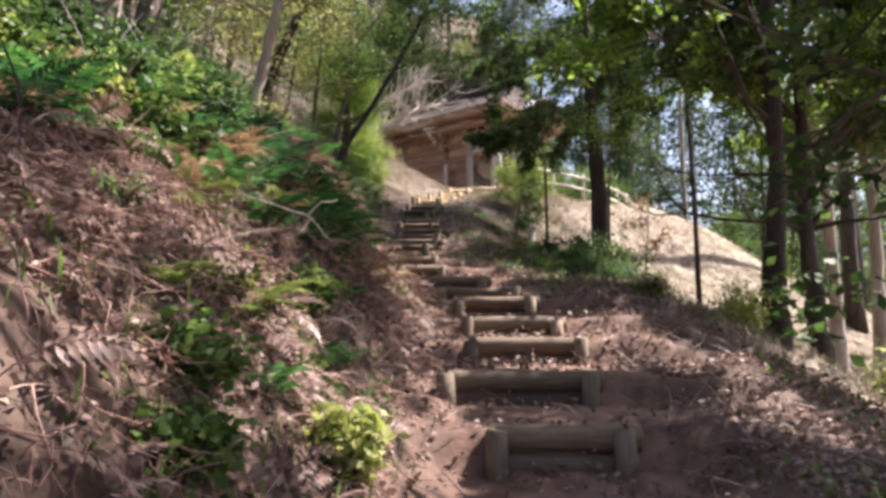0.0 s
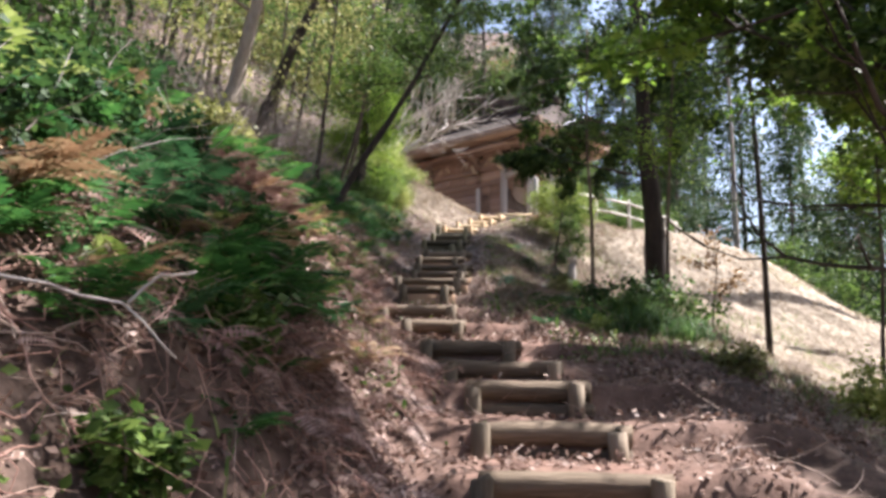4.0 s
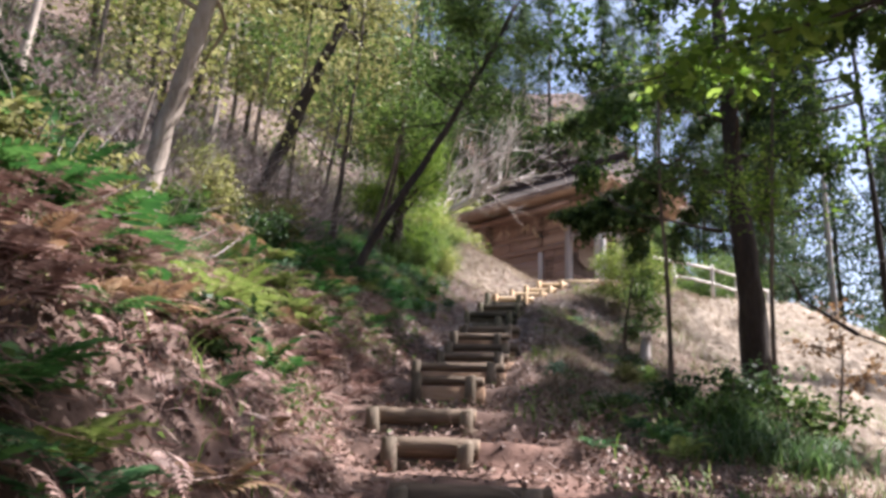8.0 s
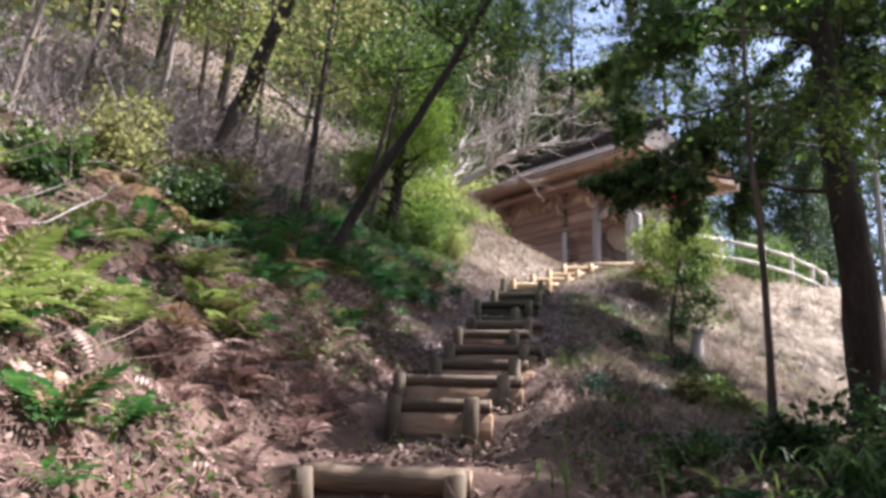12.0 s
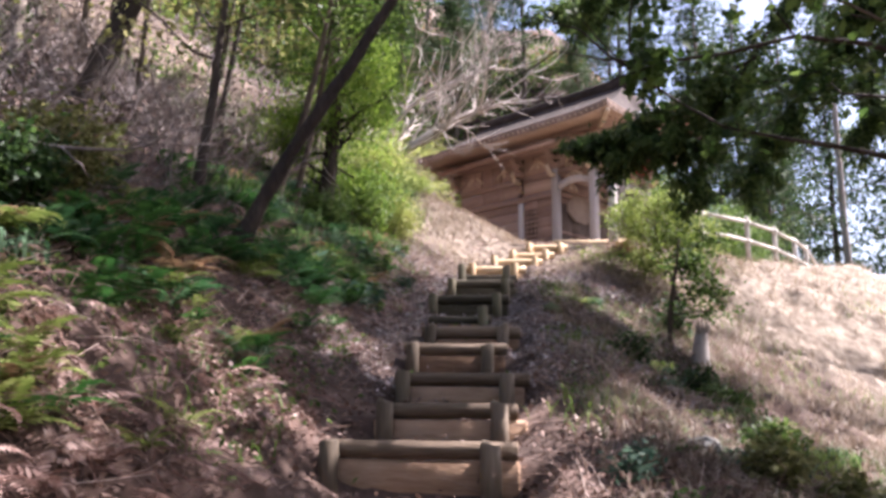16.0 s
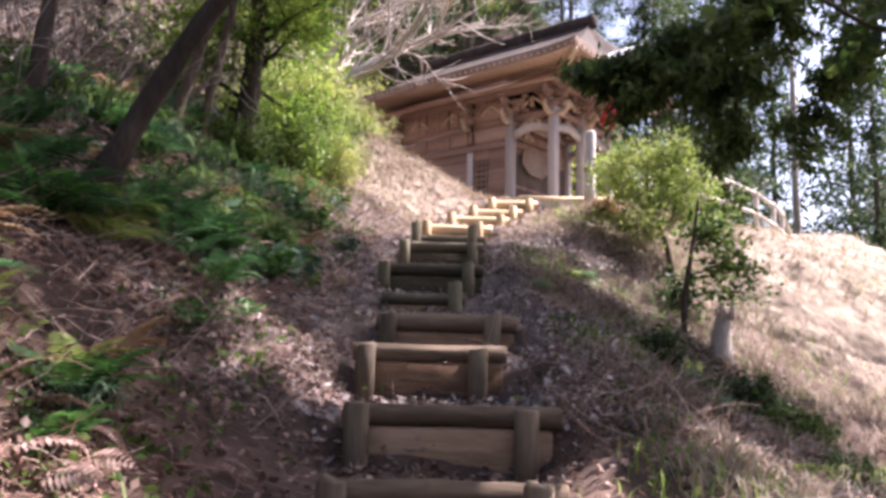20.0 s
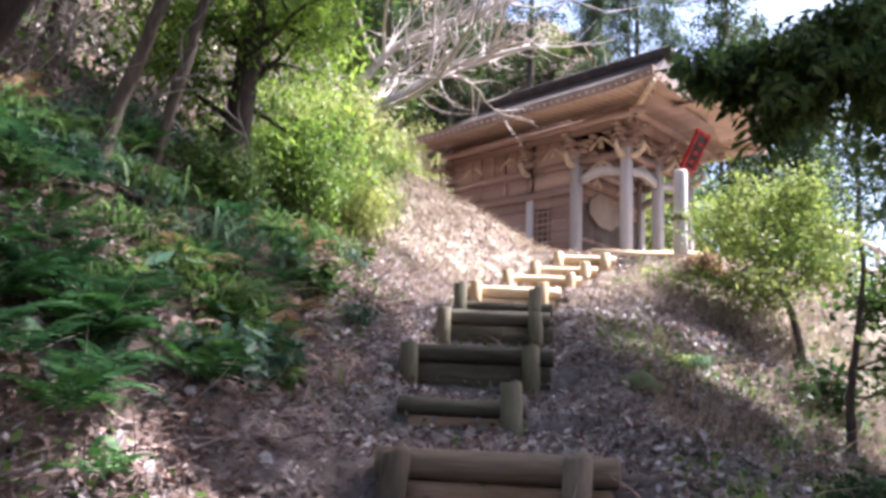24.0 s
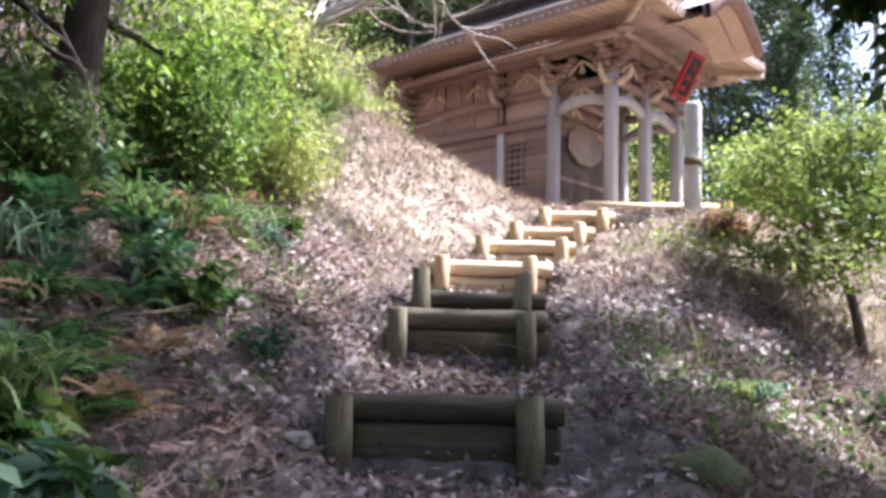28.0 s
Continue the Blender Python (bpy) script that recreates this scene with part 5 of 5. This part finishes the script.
for k in range(34):
    y = bank_rng.uniform(13.5, 20.5)
    x = float(np.interp(y, MID_Y, MID_X)) - bank_rng.uniform(1.7, 3.4)
    fern(x, y, bank_rng.uniform(.3, .5), 1830 + k, (fern_deep, fern_green, fern_deep, fern_dry)[k % 4], .03)
for k in range(34):
    y = bank_rng.uniform(5.5, 12)
    x = float(np.interp(y, MID_Y, MID_X)) - bank_rng.uniform(2.4, 4.4)
    fern(x, y, bank_rng.uniform(.4, .7), 1960 + k, (fern_green, fern_deep, fern_green, fern_lime)[k % 4], .05)
for k in range(13):
    y = bank_rng.uniform(3.2, 11)
    x = float(np.interp(y, MID_Y, MID_X)) - bank_rng.uniform(2.4, 4.4)
    shrub("shrub", ("dark leafy shrub on the bank", "mid-green leafy shrub on the bank")[k % 2], on_ground(x, y), bank_rng.uniform(.4, .8), (leaf_dark, leaf_deep)[k % 2], 1900 + k, .04, 1500, 11, group="shrubs on the banks")

for k in range(11):
    x, y = bank_rng.uniform(.6, 1.9), bank_rng.uniform(11.6, 16)
    shrub("shrub", ("dark leafy shrub on the bank", "mid-green leafy shrub on the bank")[k % 3 // 2], on_ground(x, y), bank_rng.uniform(.12, .28), (leaf_deep, leaf_weed, leaf_mid)[k % 3], 2100 + k, .03, 420, 8, group="shrubs on the banks")
for k in range(7):
    x, y = bank_rng.uniform(.9, 2.2), bank_rng.uniform(11.2, 12.6)
    fern(x, y, bank_rng.uniform(.25, .4), 2120 + k, (fern_deep, fern_green, fern_lime)[k % 3], .02)
for k in range(30):
    y = bank_rng.uniform(17.4, 21.5)
    x = float(np.interp(y, MID_Y, MID_X)) - bank_rng.uniform(1.25, 2.7)
    fern(x, y, bank_rng.uniform(.25, .48), 2140 + k, (fern_deep, fern_deep, fern_green)[k % 3], .04)
for k in range(18):
    y = bank_rng.uniform(16.9, 18.9)
    x = float(np.interp(y, MID_Y, MID_X)) - bank_rng.uniform(1.2, 2.3)
    fern(x, y, bank_rng.uniform(.28, .5), 2300 + k, (fern_deep, fern_deep, fern_green)[k % 3], .04)
for k in range(46):
    y = bank_rng.uniform(18.8, 23)
    x = float(np.interp(y, MID_Y, MID_X)) - bank_rng.uniform(1.05, 2.9)
    shrub("leafy_weed", "shaded blue-green leafy weed among dead leaves on the bank", on_ground(x, y), bank_rng.uniform(.14, .3), (leaf_weed, leaf_weed, leaf_mid)[k % 3], 2180 + k, .045, 360, 6, "weed", "leafy weeds on the bank", long=2.6)

shrub("small_plant", "small blue-green leafy plant among dead leaves", on_ground(-1.58, 21.22), .2, leaf_blue, 1400, .03, 260, 7, "plant")
shrub("small_plant", "small bright green broad-leaved plant on the bank", on_ground(-2.0, 19.9), .22, leaf_lime, 1401, .05, 130, 6, "plant", long=2.4)


def fallen_branch(x, y, z, seed):
    """A dead forked branch that leans on the bank."""
    rng = np.random.default_rng(seed)
    top = thing("dead_branch", (x, y, z), "bare pale dead branch leaning on the bank", "branch")
    for pts, r in (([(0, 0, 0), (.2, .05, -.01), (.45, .25, -.06), (.6, .3, -.22)], .009), ([(.03, 0, -.06), (.1, -.13, -.25), (.22, -.33, -.42), (.34, -.5, -.6)], .011), ([(.45, .25, -.06), (.55, .3, .03), (.62, .36, .05)], .006)):
        p = np.array(pts, float)
        f = np.linspace(0, 1, 10)
        p = np.stack([np.interp(f, np.linspace(0, 1, len(p)), p[:, k]) for k in range(3)], 1) + rng.normal(0, .008, (10, 3))
        part("twig", Bag().tube(p, taper(r, .003, 10), 6), grey_twig, top, smooth=True)


fallen_branch(-1.27, 4.5, ground_z(-1.27, 4.5) + .16, 5)

def dead_bough(x, y, long, seed):
    """A fallen forked bough that lies along the bank."""
    rng = np.random.default_rng(seed)
    top = thing("dead_branch", on_ground(x, y, .05), "grey dead bough lying on the hillside", "branch", "fallen boughs on the hillside")
    def along(start, a, length, r, rise):
        p = bend(rng, start, (math.cos(a), math.sin(a), rise), length, .16, -.02, 8)
        w = p + [x, y, 0]
        p[:, 2] = np.maximum(p[:, 2], height(w[:, 0], w[:, 1]) - ground_z(x, y))
        part("twig", Bag().tube(p, taper(r, .004, 9), 6), brush_stem, top, smooth=True)
        return p
    a = rng.uniform(0, 2 * np.pi)
    main = along((0, 0, 0), a, long, rng.uniform(.014, .024), rng.uniform(0, .6))
    for k in (3, 5, 6):
        along(main[k], a + rng.choice([-1, 1]) * rng.uniform(.4, .9), long * rng.uniform(.3, .5), .009, rng.uniform(.1, .7))


bough_rng = np.random.default_rng(367)
for k in range(30):
    y = bough_rng.uniform(12.5, 22.5)
    dead_bough(float(np.interp(y, MID_Y, MID_X)) - bough_rng.uniform(2.0, 4.6), y, bough_rng.uniform(.8, 1.7), 2100 + k)

# ---- stump and stones ----
def stump(x, y):
    rng = np.random.default_rng(8)
    top = thing("tree_stump", on_ground(x, y), "grey split tree stump on the slope", "stump")
    part("stump_body", Bag().tube([(0, 0, -.15), (0, 0, .05), (.02, 0, .3), (.05, .02, .46)], [.16, .12, .095, .075], 11), grey_twig, top, smooth=True)
    for k in range(5):
        a = k * 1.3
        part("splinter", Bag().tube([(.05 + .07 * math.cos(a), .07 * math.sin(a), .4), (.06 + .09 * math.cos(a), .09 * math.sin(a), rng.uniform(.5, .62))], [.03, .006], 5), grey_twig, top)


stump(2.36, 21.25)


def boulder(x, y, size, seed, label, mat):
    bm = bmesh.new()
    bmesh.ops.create_icosphere(bm, subdivisions=3, radius=size)
    for v in bm.verts:
        v.co *= 1 + .35 * noise.noise(v.co / size * 1.1 + Vector((seed, 0, 0))) + .08 * noise.noise(v.co / size * 4)
        v.co.z *= .62
    me = bpy.data.meshes.new("stone")
    bm.to_mesh(me)
    bm.free()
    me.polygons.foreach_set("use_smooth", [True] * len(me.polygons))
    me.materials.append(mat)
    ob = new("stone", me)
    ob.matrix_basis = pose(x, y, ground_z(x, y) + size * .1, 0, 0, seed * 57)
    tagged(ob, label, "stone")


boulder(.42, 20.6, .17, 1, "mossy brown stone beside the steps", moss)
boulder(-1.25, 20.75, .07, 2, "small pale stone beside the log step", stone)
boulder(-1.32, 20.2, .05, 3, "small pale stone on the path edge", stone)
boulder(1.25, 16.2, .12, 4, "small grey stone on the slope", stone)


# ---- dead leaves, twigs, roots and grass ----
def scatter(rng, count, x0, x1, y0, y1, keep):
    x, y = rng.uniform(x0, x1, count), rng.uniform(y0, y1, count)
    x = x + np.interp(y, MID_Y, MID_X)
    ok = rng.uniform(0, 1, count) < keep(x - np.interp(y, MID_Y, MID_X), y)
    x, y = x[ok], y[ok]
    return np.stack([x, y, height(x, y) + relief(x, y)], 1)


def clumps(x, y, seed):
    return np.clip(.5 + .75 * rough(x * 1.1, y * 1.1, seed) + .55 * rough(x * 3.3, y * 3.3, seed + 1), 0, 1)


def litter():
    rng = np.random.default_rng(70)
    p = scatter(rng, 235000, -4.2, 4.5, .5, 28, lambda d, y: clumps(d, y, 21) * np.clip(3.9 - d, .25, 1) * np.where(np.abs(d - .1) < .9, np.where(y > 14, .4, .34), np.where(y > 16, .45, 1)))
    bag = Bag().leaves(p + [0, 0, .012] + rng.uniform(0, 1, (len(p), 1)) ** 3 * [0, 0, .07], .03, rng, long=1.5, droop=0, flat=.6)
    tagged(part("dead_leaves", bag, litter_leaf), "scattered dry brown and pinkish dead leaves", "leaves", kind="stuff")
    p = scatter(rng, 125000, -2.7, 3.0, 16.7, 26.5, lambda d, y: .5 + .5 * clumps(d * 2, y * 2, 25))
    tagged(part("dead_leaves", Bag().leaves(p + [0, 0, .008] + rng.uniform(0, 1, (len(p), 1)) ** 3 * [0, 0, .05], .02, rng, long=2.3, droop=0, flat=.6, wide=.55), litter_small), "fine grey-brown crumbled leaves along the upper steps", "leaves", kind="stuff")
    p = scatter(rng, 26000, -2.6, 2.6, 17, 24, lambda d, y: .25 + .75 * clumps(d * 1.7, y * 1.7, 28))
    tagged(part("dead_leaves", Bag().leaves(p + [0, 0, .014] + rng.uniform(0, 1, (len(p), 1)) ** 3 * [0, 0, .05], .036, rng, long=1.7, droop=0, flat=.5), hill_leaf), "grey curled dead leaves along the upper steps", "leaves", kind="stuff")
    p = scatter(rng, 45000, -14, -4, 6, 34, lambda d, y: clumps(d, y, 22))
    tagged(part("dead_leaves", Bag().leaves(p + [0, 0, .02], .06, rng, droop=0, flat=.35), hill_leaf), "grey-brown dead leaves covering the upper hillside", "leaves", kind="stuff")
    p = scatter(rng, 60000, -4.5, 3.2, 1, 25, lambda d, y: np.clip(1.8 * rough(d * .9 + 4, y * .9, 34) - .2, 0, 1) * np.where(np.abs(d) < .85, .06, 1))
    tagged(part("low_plants", Bag().leaves(p + rng.uniform(0, .12, (len(p), 1)) * [0, 0, 1], .03, rng, droop=-.3, flat=.6), leaf_mid), "low green seedlings and weeds on the banks", "weeds", kind="stuff")


def high_ferns():
    for mat, bag in far_fronds.items():
        tagged(part("high_ferns", bag, mat), {"fern_dry": "withered tan ferns high on the bank", "fern_lime": "yellow-green ferns high on the bank"}.get(mat.name, "green ferns high on the bank"), "ferns", kind="stuff")


def twigs():
    rng = np.random.default_rng(71)
    bag = Bag()
    p = scatter(rng, 9000, -3.2, 2.8, .5, 24, lambda d, y: np.where(np.abs(d) < .7, .12, clumps(d, y, 23)))
    p = np.concatenate([p, scatter(rng, 5000, -2.8, -.75, 15.5, 24, lambda d, y: clumps(d, y, 26)), scatter(rng, 2600, .75, 3.2, 14.5, 24, lambda d, y: clumps(d, y, 27))])
    for q in p:
        a = rng.uniform(0, 2 * np.pi)
        pts = bend(rng, q + [0, 0, .03], (math.cos(a), math.sin(a), rng.uniform(-.1, .8)), rng.uniform(.08, .5), .25, -.06, 3)
        bag.tube(pts, taper(rng.uniform(.002, .006), .0012, 4), 3, False)
    tagged(part("dead_twigs", bag, dry_twig), "dry pale twigs strewn over the banks", "twigs", kind="stuff")


def roots():
    rng = np.random.default_rng(72)
    bag = Bag()
    p = scatter(rng, 6500, -2.3, -.8, 1.2, 17, lambda d, y: np.clip(1.2 - np.abs(y - 4) / 9, .25, 1) * clumps(d, y, 24))
    for q in p:
        pts = bend(rng, q + [0, 0, .08], (rng.uniform(-.2, .9), rng.normal(0, .6), rng.uniform(-1.0, .2)), rng.uniform(.12, .5), .38, -.05, 5)
        pts[:, 2] = np.maximum(pts[:, 2], height(pts[:, 0], pts[:, 1]) + .012)
        bag.tube(pts, taper(rng.uniform(.002, .007), .0012, 6), 3, False)
    tagged(part("hanging_roots", bag, root_skin), "tangled pinkish brown roots and dead stalks hanging over the cut bank", "roots", kind="stuff")


def grass(name, label, mat, count, box, keep, tall, seed, lean=.5):
    rng = np.random.default_rng(seed)
    p = scatter(rng, count, *box, keep)
    n = len(p)
    h = tall * rng.uniform(.5, 1.3, (n, 1))
    a = rng.uniform(0, 2 * np.pi, n)
    d = np.stack([np.cos(a), np.sin(a), 0 * a], 1)
    s = np.stack([-np.sin(a), np.cos(a), 0 * a], 1) * h * .045
    mid, tip = p + d * h * lean * .3 + [0, 0, .6] * h, p + d * h * lean + [0, 0, .95] * h
    v = np.stack([p - s, p + s, mid + s * .7, mid - s * .7, tip], 1).reshape(-1, 3)
    q = np.arange(n)[:, None] * 5
    tagged(part(name, Bag().add(v, np.concatenate([q + [0, 1, 2], q + [0, 2, 3], q + [3, 2, 4]])), mat), label, "grass", kind="stuff")


def dead_fronds():
    """Withered fronds that hang down the banks."""
    rng = np.random.default_rng(73)
    shapes = [frond_arrays(m) for m in FRONDS["fern_dry"]]
    bag = Bag()
    p = np.concatenate([scatter(rng, 2300, -2.9, -.85, .8, 21, lambda d, y: clumps(d, y, 41)), scatter(rng, 260, 1.3, 2.8, 12, 23, lambda d, y: clumps(d, y, 42))])
    for k, q in enumerate(p):
        m = pose(*(q + [0, 0, .05]), rng.uniform(-35, 35), rng.uniform(-15, 40), rng.normal(-10, 70))
        v = shapes[k % 3][0] * rng.uniform(.16, .4) * (1 if q[1] < 16 else .6)
        v = v @ np.array(m.to_3x3()).T + np.array(m.translation)
        v[:, 2] = np.maximum(v[:, 2], height(v[:, 0], v[:, 1]) + relief(v[:, 0], v[:, 1]) + .01)
        bag.add(v, shapes[k % 3][1])
    tagged(part("dead_fronds", bag, frond_dead), "withered pinkish brown fern fronds covering the banks", "fronds", kind="stuff")


def brushwood():
    """Thin dead stems that stand and lean all over the hillside."""
    rng = np.random.default_rng(74)
    bag = Bag()
    p = np.concatenate([scatter(rng, 5200, -9, -2.7, 11, 30, lambda d, y: clumps(d * .7, y * .7, 44)), scatter(rng, 3400, -5.2, -2.4, 14, 25, lambda d, y: clumps(d, y, 46)), scatter(rng, 900, -4.5, -2.2, 3, 12, lambda d, y: clumps(d, y, 45))])
    for q in p:
        a = rng.uniform(0, 2 * np.pi)
        pts = bend(rng, q - [0, 0, .03], (.6 * math.cos(a), .6 * math.sin(a), rng.uniform(.1, 1.2)), rng.uniform(.35, 1.35), .2, -.02, 4)
        bag.tube(pts, taper(rng.uniform(.004, .011), .002, 5), 3, False)
    tagged(part("brushwood", bag, brush_stem), "grey-brown dead stems and brushwood on the hillside", "brushwood", kind="stuff")


litter()
brushwood()
dead_fronds()
high_ferns()
twigs()
roots()
grass("dry_grass", "short dry straw-coloured grass on the open slope", straw, 90000, (2.3, 13, 7, 31), lambda d, y: clumps(d, y, 31) * .9, .13, 80, 1.2)
grass("dry_grass", "dry straw-coloured grass on the sunny bank", straw, 26000, (-4, 3.5, 23, 27), lambda d, y: clumps(d * 1.5, y * 1.5, 32) * np.where(np.abs(d) < .6, .1, 1), .11, 81, 1.2)
grass("green_grass", "tufts of green grass on the banks", grass_green, 26000, (-3.5, 3.4, 1, 26), lambda d, y: np.clip(1.6 * rough(d * .8 + 9, y * .8, 33) - .35, 0, 1) * np.where(np.abs(d) < .8, .1, 1), .13, 82, .9)

grass("dry_grass", "short dry grass on the shaded slope", straw_dull, 40000, (1.0, 5.2, 13, 22.6), lambda d, y: clumps(d * 1.3, y * 1.3, 36), .12, 84, 1.1)
grass("green_grass", "short green grass on the shaded slope", grass_mid, 5000, (1.0, 4.8, 14, 22.4), lambda d, y: np.clip(.3 + 1.2 * rough(d * 1.2 + 2, y * 1.2, 37), 0, 1), .12, 85, 1.0)


def undergrowth(label, mat, count, box, tall, leaf, seed, fill):
    rng = np.random.default_rng(seed)
    p = scatter(rng, count, *box, lambda d, y: np.clip(fill + 1.3 * rough(d * .7, y * .7, seed), 0, 1))
    p[:, 2] += tall * rng.uniform(0, 1, len(p)) ** 1.4 * np.clip(.6 + .9 * rough(p[:, 0] * .9, p[:, 1] * .9, seed + 1), .15, 1.4)
    tagged(part("undergrowth", Bag().leaves(p, leaf, rng), mat), label, "undergrowth", kind="stuff")


undergrowth("dense dark undergrowth on the hillside behind the shrine", leaf_mid, 70000, (-16, 12, 38, 54), 1.6, .11, 86, .5)
undergrowth("brown withered undergrowth on the hillside behind the shrine", leaf_brown, 30000, (-16, 12, 38, 54), 1.3, .11, 87, .3)
undergrowth("withered brown undergrowth on the leaf-covered hillside", leaf_withered, 60000, (-12, -3.0, 9, 32), .8, .05, 88, .2)
undergrowth("low green undergrowth on the leaf-covered hillside", leaf_mid, 60000, (-12, -2.8, 9, 32), .9, .05, 89, .05)
grass("green_grass", "sparse green tufts on the open slope", grass_green, 16000, (2.2, 9, 8, 27), lambda d, y: np.clip(1.5 * rough(d * .9 + 2, y * .9, 35) - .2, 0, 1), .12, 83, 1.0)

# ---- woods behind ----
far_rng = np.random.default_rng(90)


def beside_conifer(x, y):
    """Moves a tree out of the clearing before the pale conifer and on its sunny side."""
    if abs(x + .5 - .415 * (y - 11.5)) < 2.6:
        x += 5
    if 0 < x - 13.9 < 13 and abs(y - 45.2 - .4 * (x - 13.9)) < 2.6:
        y += 7
    return on_ground(x, y)


first_conifers = [conifer("tall dark conifer with a bare lower trunk", on_ground(13.9, 45.2), 27, .27, 91, .74, 1.7, rows=14, bark_mat=pale_bark), conifer("tall dark conifer with drooping boughs", on_ground(16, 43), 19, .2, 92, .22, 3.3), conifer("tall slim conifer behind the shrine", on_ground(-4.5, 40), 16, .17, 93, .3, 2.6)]
for k in range(34):
    x, y = far_rng.uniform(14, 48), far_rng.uniform(36, 68)
    if (x - 2) * .99 + (y - 31) * .1 < 17:
        x += 10
    c = copy_thing(first_conifers[1 + k % 2], pose(*beside_conifer(x, y), 0, 0, far_rng.uniform(0, 360)))
    s = far_rng.uniform(.75, 1.2)
    c.scale = (s, s, s)
for k in range(17):
    x, y = far_rng.uniform(-15, 8), far_rng.uniform(39.5, 52)
    c = copy_thing(first_conifers[1 + k % 2], pose(*on_ground(x, y), 0, 0, far_rng.uniform(0, 360)))
    s = far_rng.uniform(.5, .85)
    c.scale = (s, s, s)
for x, y, s in ((11.2, 47, .9), (13, 50, 1.0), (4.2, 45, .6), (6.0, 47, .65), (7.8, 45.5, .6), (5.2, 49, .7), (9.3, 47, .75)):
    c = copy_thing(first_conifers[1], pose(*on_ground(x, y), 0, 0, 40 * x))
    c.scale = (s, s, s)
for k in range(10):
    x, y = far_rng.uniform(8, 22), far_rng.uniform(41, 52)
    c = copy_thing(first_conifers[1 + k % 2], pose(*beside_conifer(x, y), 0, 0, far_rng.uniform(0, 360)))
    s = far_rng.uniform(.7, 1.0)
    c.scale = (s, s, s)
for k in range(8):
    x, y = 13 + 3.1 * k, 57 + 1.5 * (k % 3)
    c = copy_thing(first_conifers[1], pose(*on_ground(x, y), 0, 0, 67 * k))
    c.scale = [1.45 + .12 * (k * 5 % 4)] * 3
low_first = tree("low_tree", "low broadleaf tree below the terrace", on_ground(14.0, 35), [(.1, 0, 1), (.2, .1, 2), (.1, 0, 4.4)], .07, .02, leaf_mid, bark, 98, limbs=22, limb_len=1.7, first=.15, leaf=.075, per=330, puff=.4, group="low trees behind the terrace", split=False)
for k in range(9):
    x, y = far_rng.uniform(10, 26), far_rng.uniform(34, 46)
    c = copy_thing(low_first, pose(*beside_conifer(x, y), 0, 0, far_rng.uniform(0, 360)))
    s = far_rng.uniform(.6, 1.15)
    c.scale = (s, s, s)
for k in range(9):
    x, y = far_rng.uniform(6.5, 10.5), far_rng.uniform(36.5, 41)
    c = copy_thing(low_first, pose(*beside_conifer(x, y), 0, 0, far_rng.uniform(0, 360)))
    s = far_rng.uniform(.7, 1.0)
    c.scale = (s, s, s)
for k in range(14):
    x, y = far_rng.uniform(-9, 6), far_rng.uniform(38.5, 43)
    c = copy_thing(low_first, pose(*on_ground(x, y), 0, 0, far_rng.uniform(0, 360)))
    s = far_rng.uniform(.6, 1.0)
    c.scale = (s, s, s)
pale_first = tree("low_tree", "pale green bushy tree behind the shrine", on_ground(-1, 38.6), [(.1, 0, 1), (.2, .1, 2.2), (.1, 0, 4.2)], .07, .02, leaf_lime, pale_bark, 99, limbs=20, limb_len=1.7, first=.2, leaf=.07, per=260, puff=.4, group="low trees behind the terrace", split=False)
for k in range(18):
    x, y = far_rng.uniform(-10, 4), far_rng.uniform(37.6, 41.5)
    c = copy_thing(pale_first, pose(*on_ground(x, y), 0, 0, far_rng.uniform(0, 360)))
    s = far_rng.uniform(.6, 1.05)
    c.scale = (s, s, s)
left_first = tree("hill_tree", "broadleaf tree high on the wooded hillside", on_ground(-9, 14), [(.1, 0, 2), (.2, .1, 4), (.1, 0, 8)], .12, .03, leaf_bright, bark, 95, limbs=18, limb_len=2.2, first=.3, leaf=0.077, per=330, puff=.5, group="trees on the hillside", split=False)
left_second = tree("hill_tree", "olive-leaved tree high on the wooded hillside", on_ground(-8, 22), [(.2, 0, 2), (.1, .1, 4), (.3, 0, 7)], .1, .03, leaf_lime, dark_bark, 96, limbs=18, limb_len=2.0, first=.3, leaf=0.077, per=330, puff=.5, group="trees on the hillside", split=False)
for k in range(20):
    x, y = far_rng.uniform(-26, -8.5), far_rng.uniform(5, 44)
    c = copy_thing((left_first, left_second)[k % 2], pose(*on_ground(x, y), 0, 0, far_rng.uniform(0, 360)))
    s = far_rng.uniform(.6, 1.15)
    c.scale = (s, s, s)
right_first = tree("slope_tree", "broadleaf tree on the lower slope", on_ground(13, 18), [(.1, 0, 2), (.2, .1, 5), (.1, 0, 9)], .14, .04, leaf_mid, bark, 97, limbs=20, limb_len=2.6, first=.3, leaf=0.084, per=374, puff=.55, group="trees on the lower slope", split=False)
for k in range(5):
    x, y = far_rng.uniform(15, 34), far_rng.uniform(24, 40)
    c = copy_thing(right_first, pose(*on_ground(x, y), 0, 0, far_rng.uniform(0, 360)))
    s = far_rng.uniform(.8, 1.3)
    c.scale = (s, s, s)
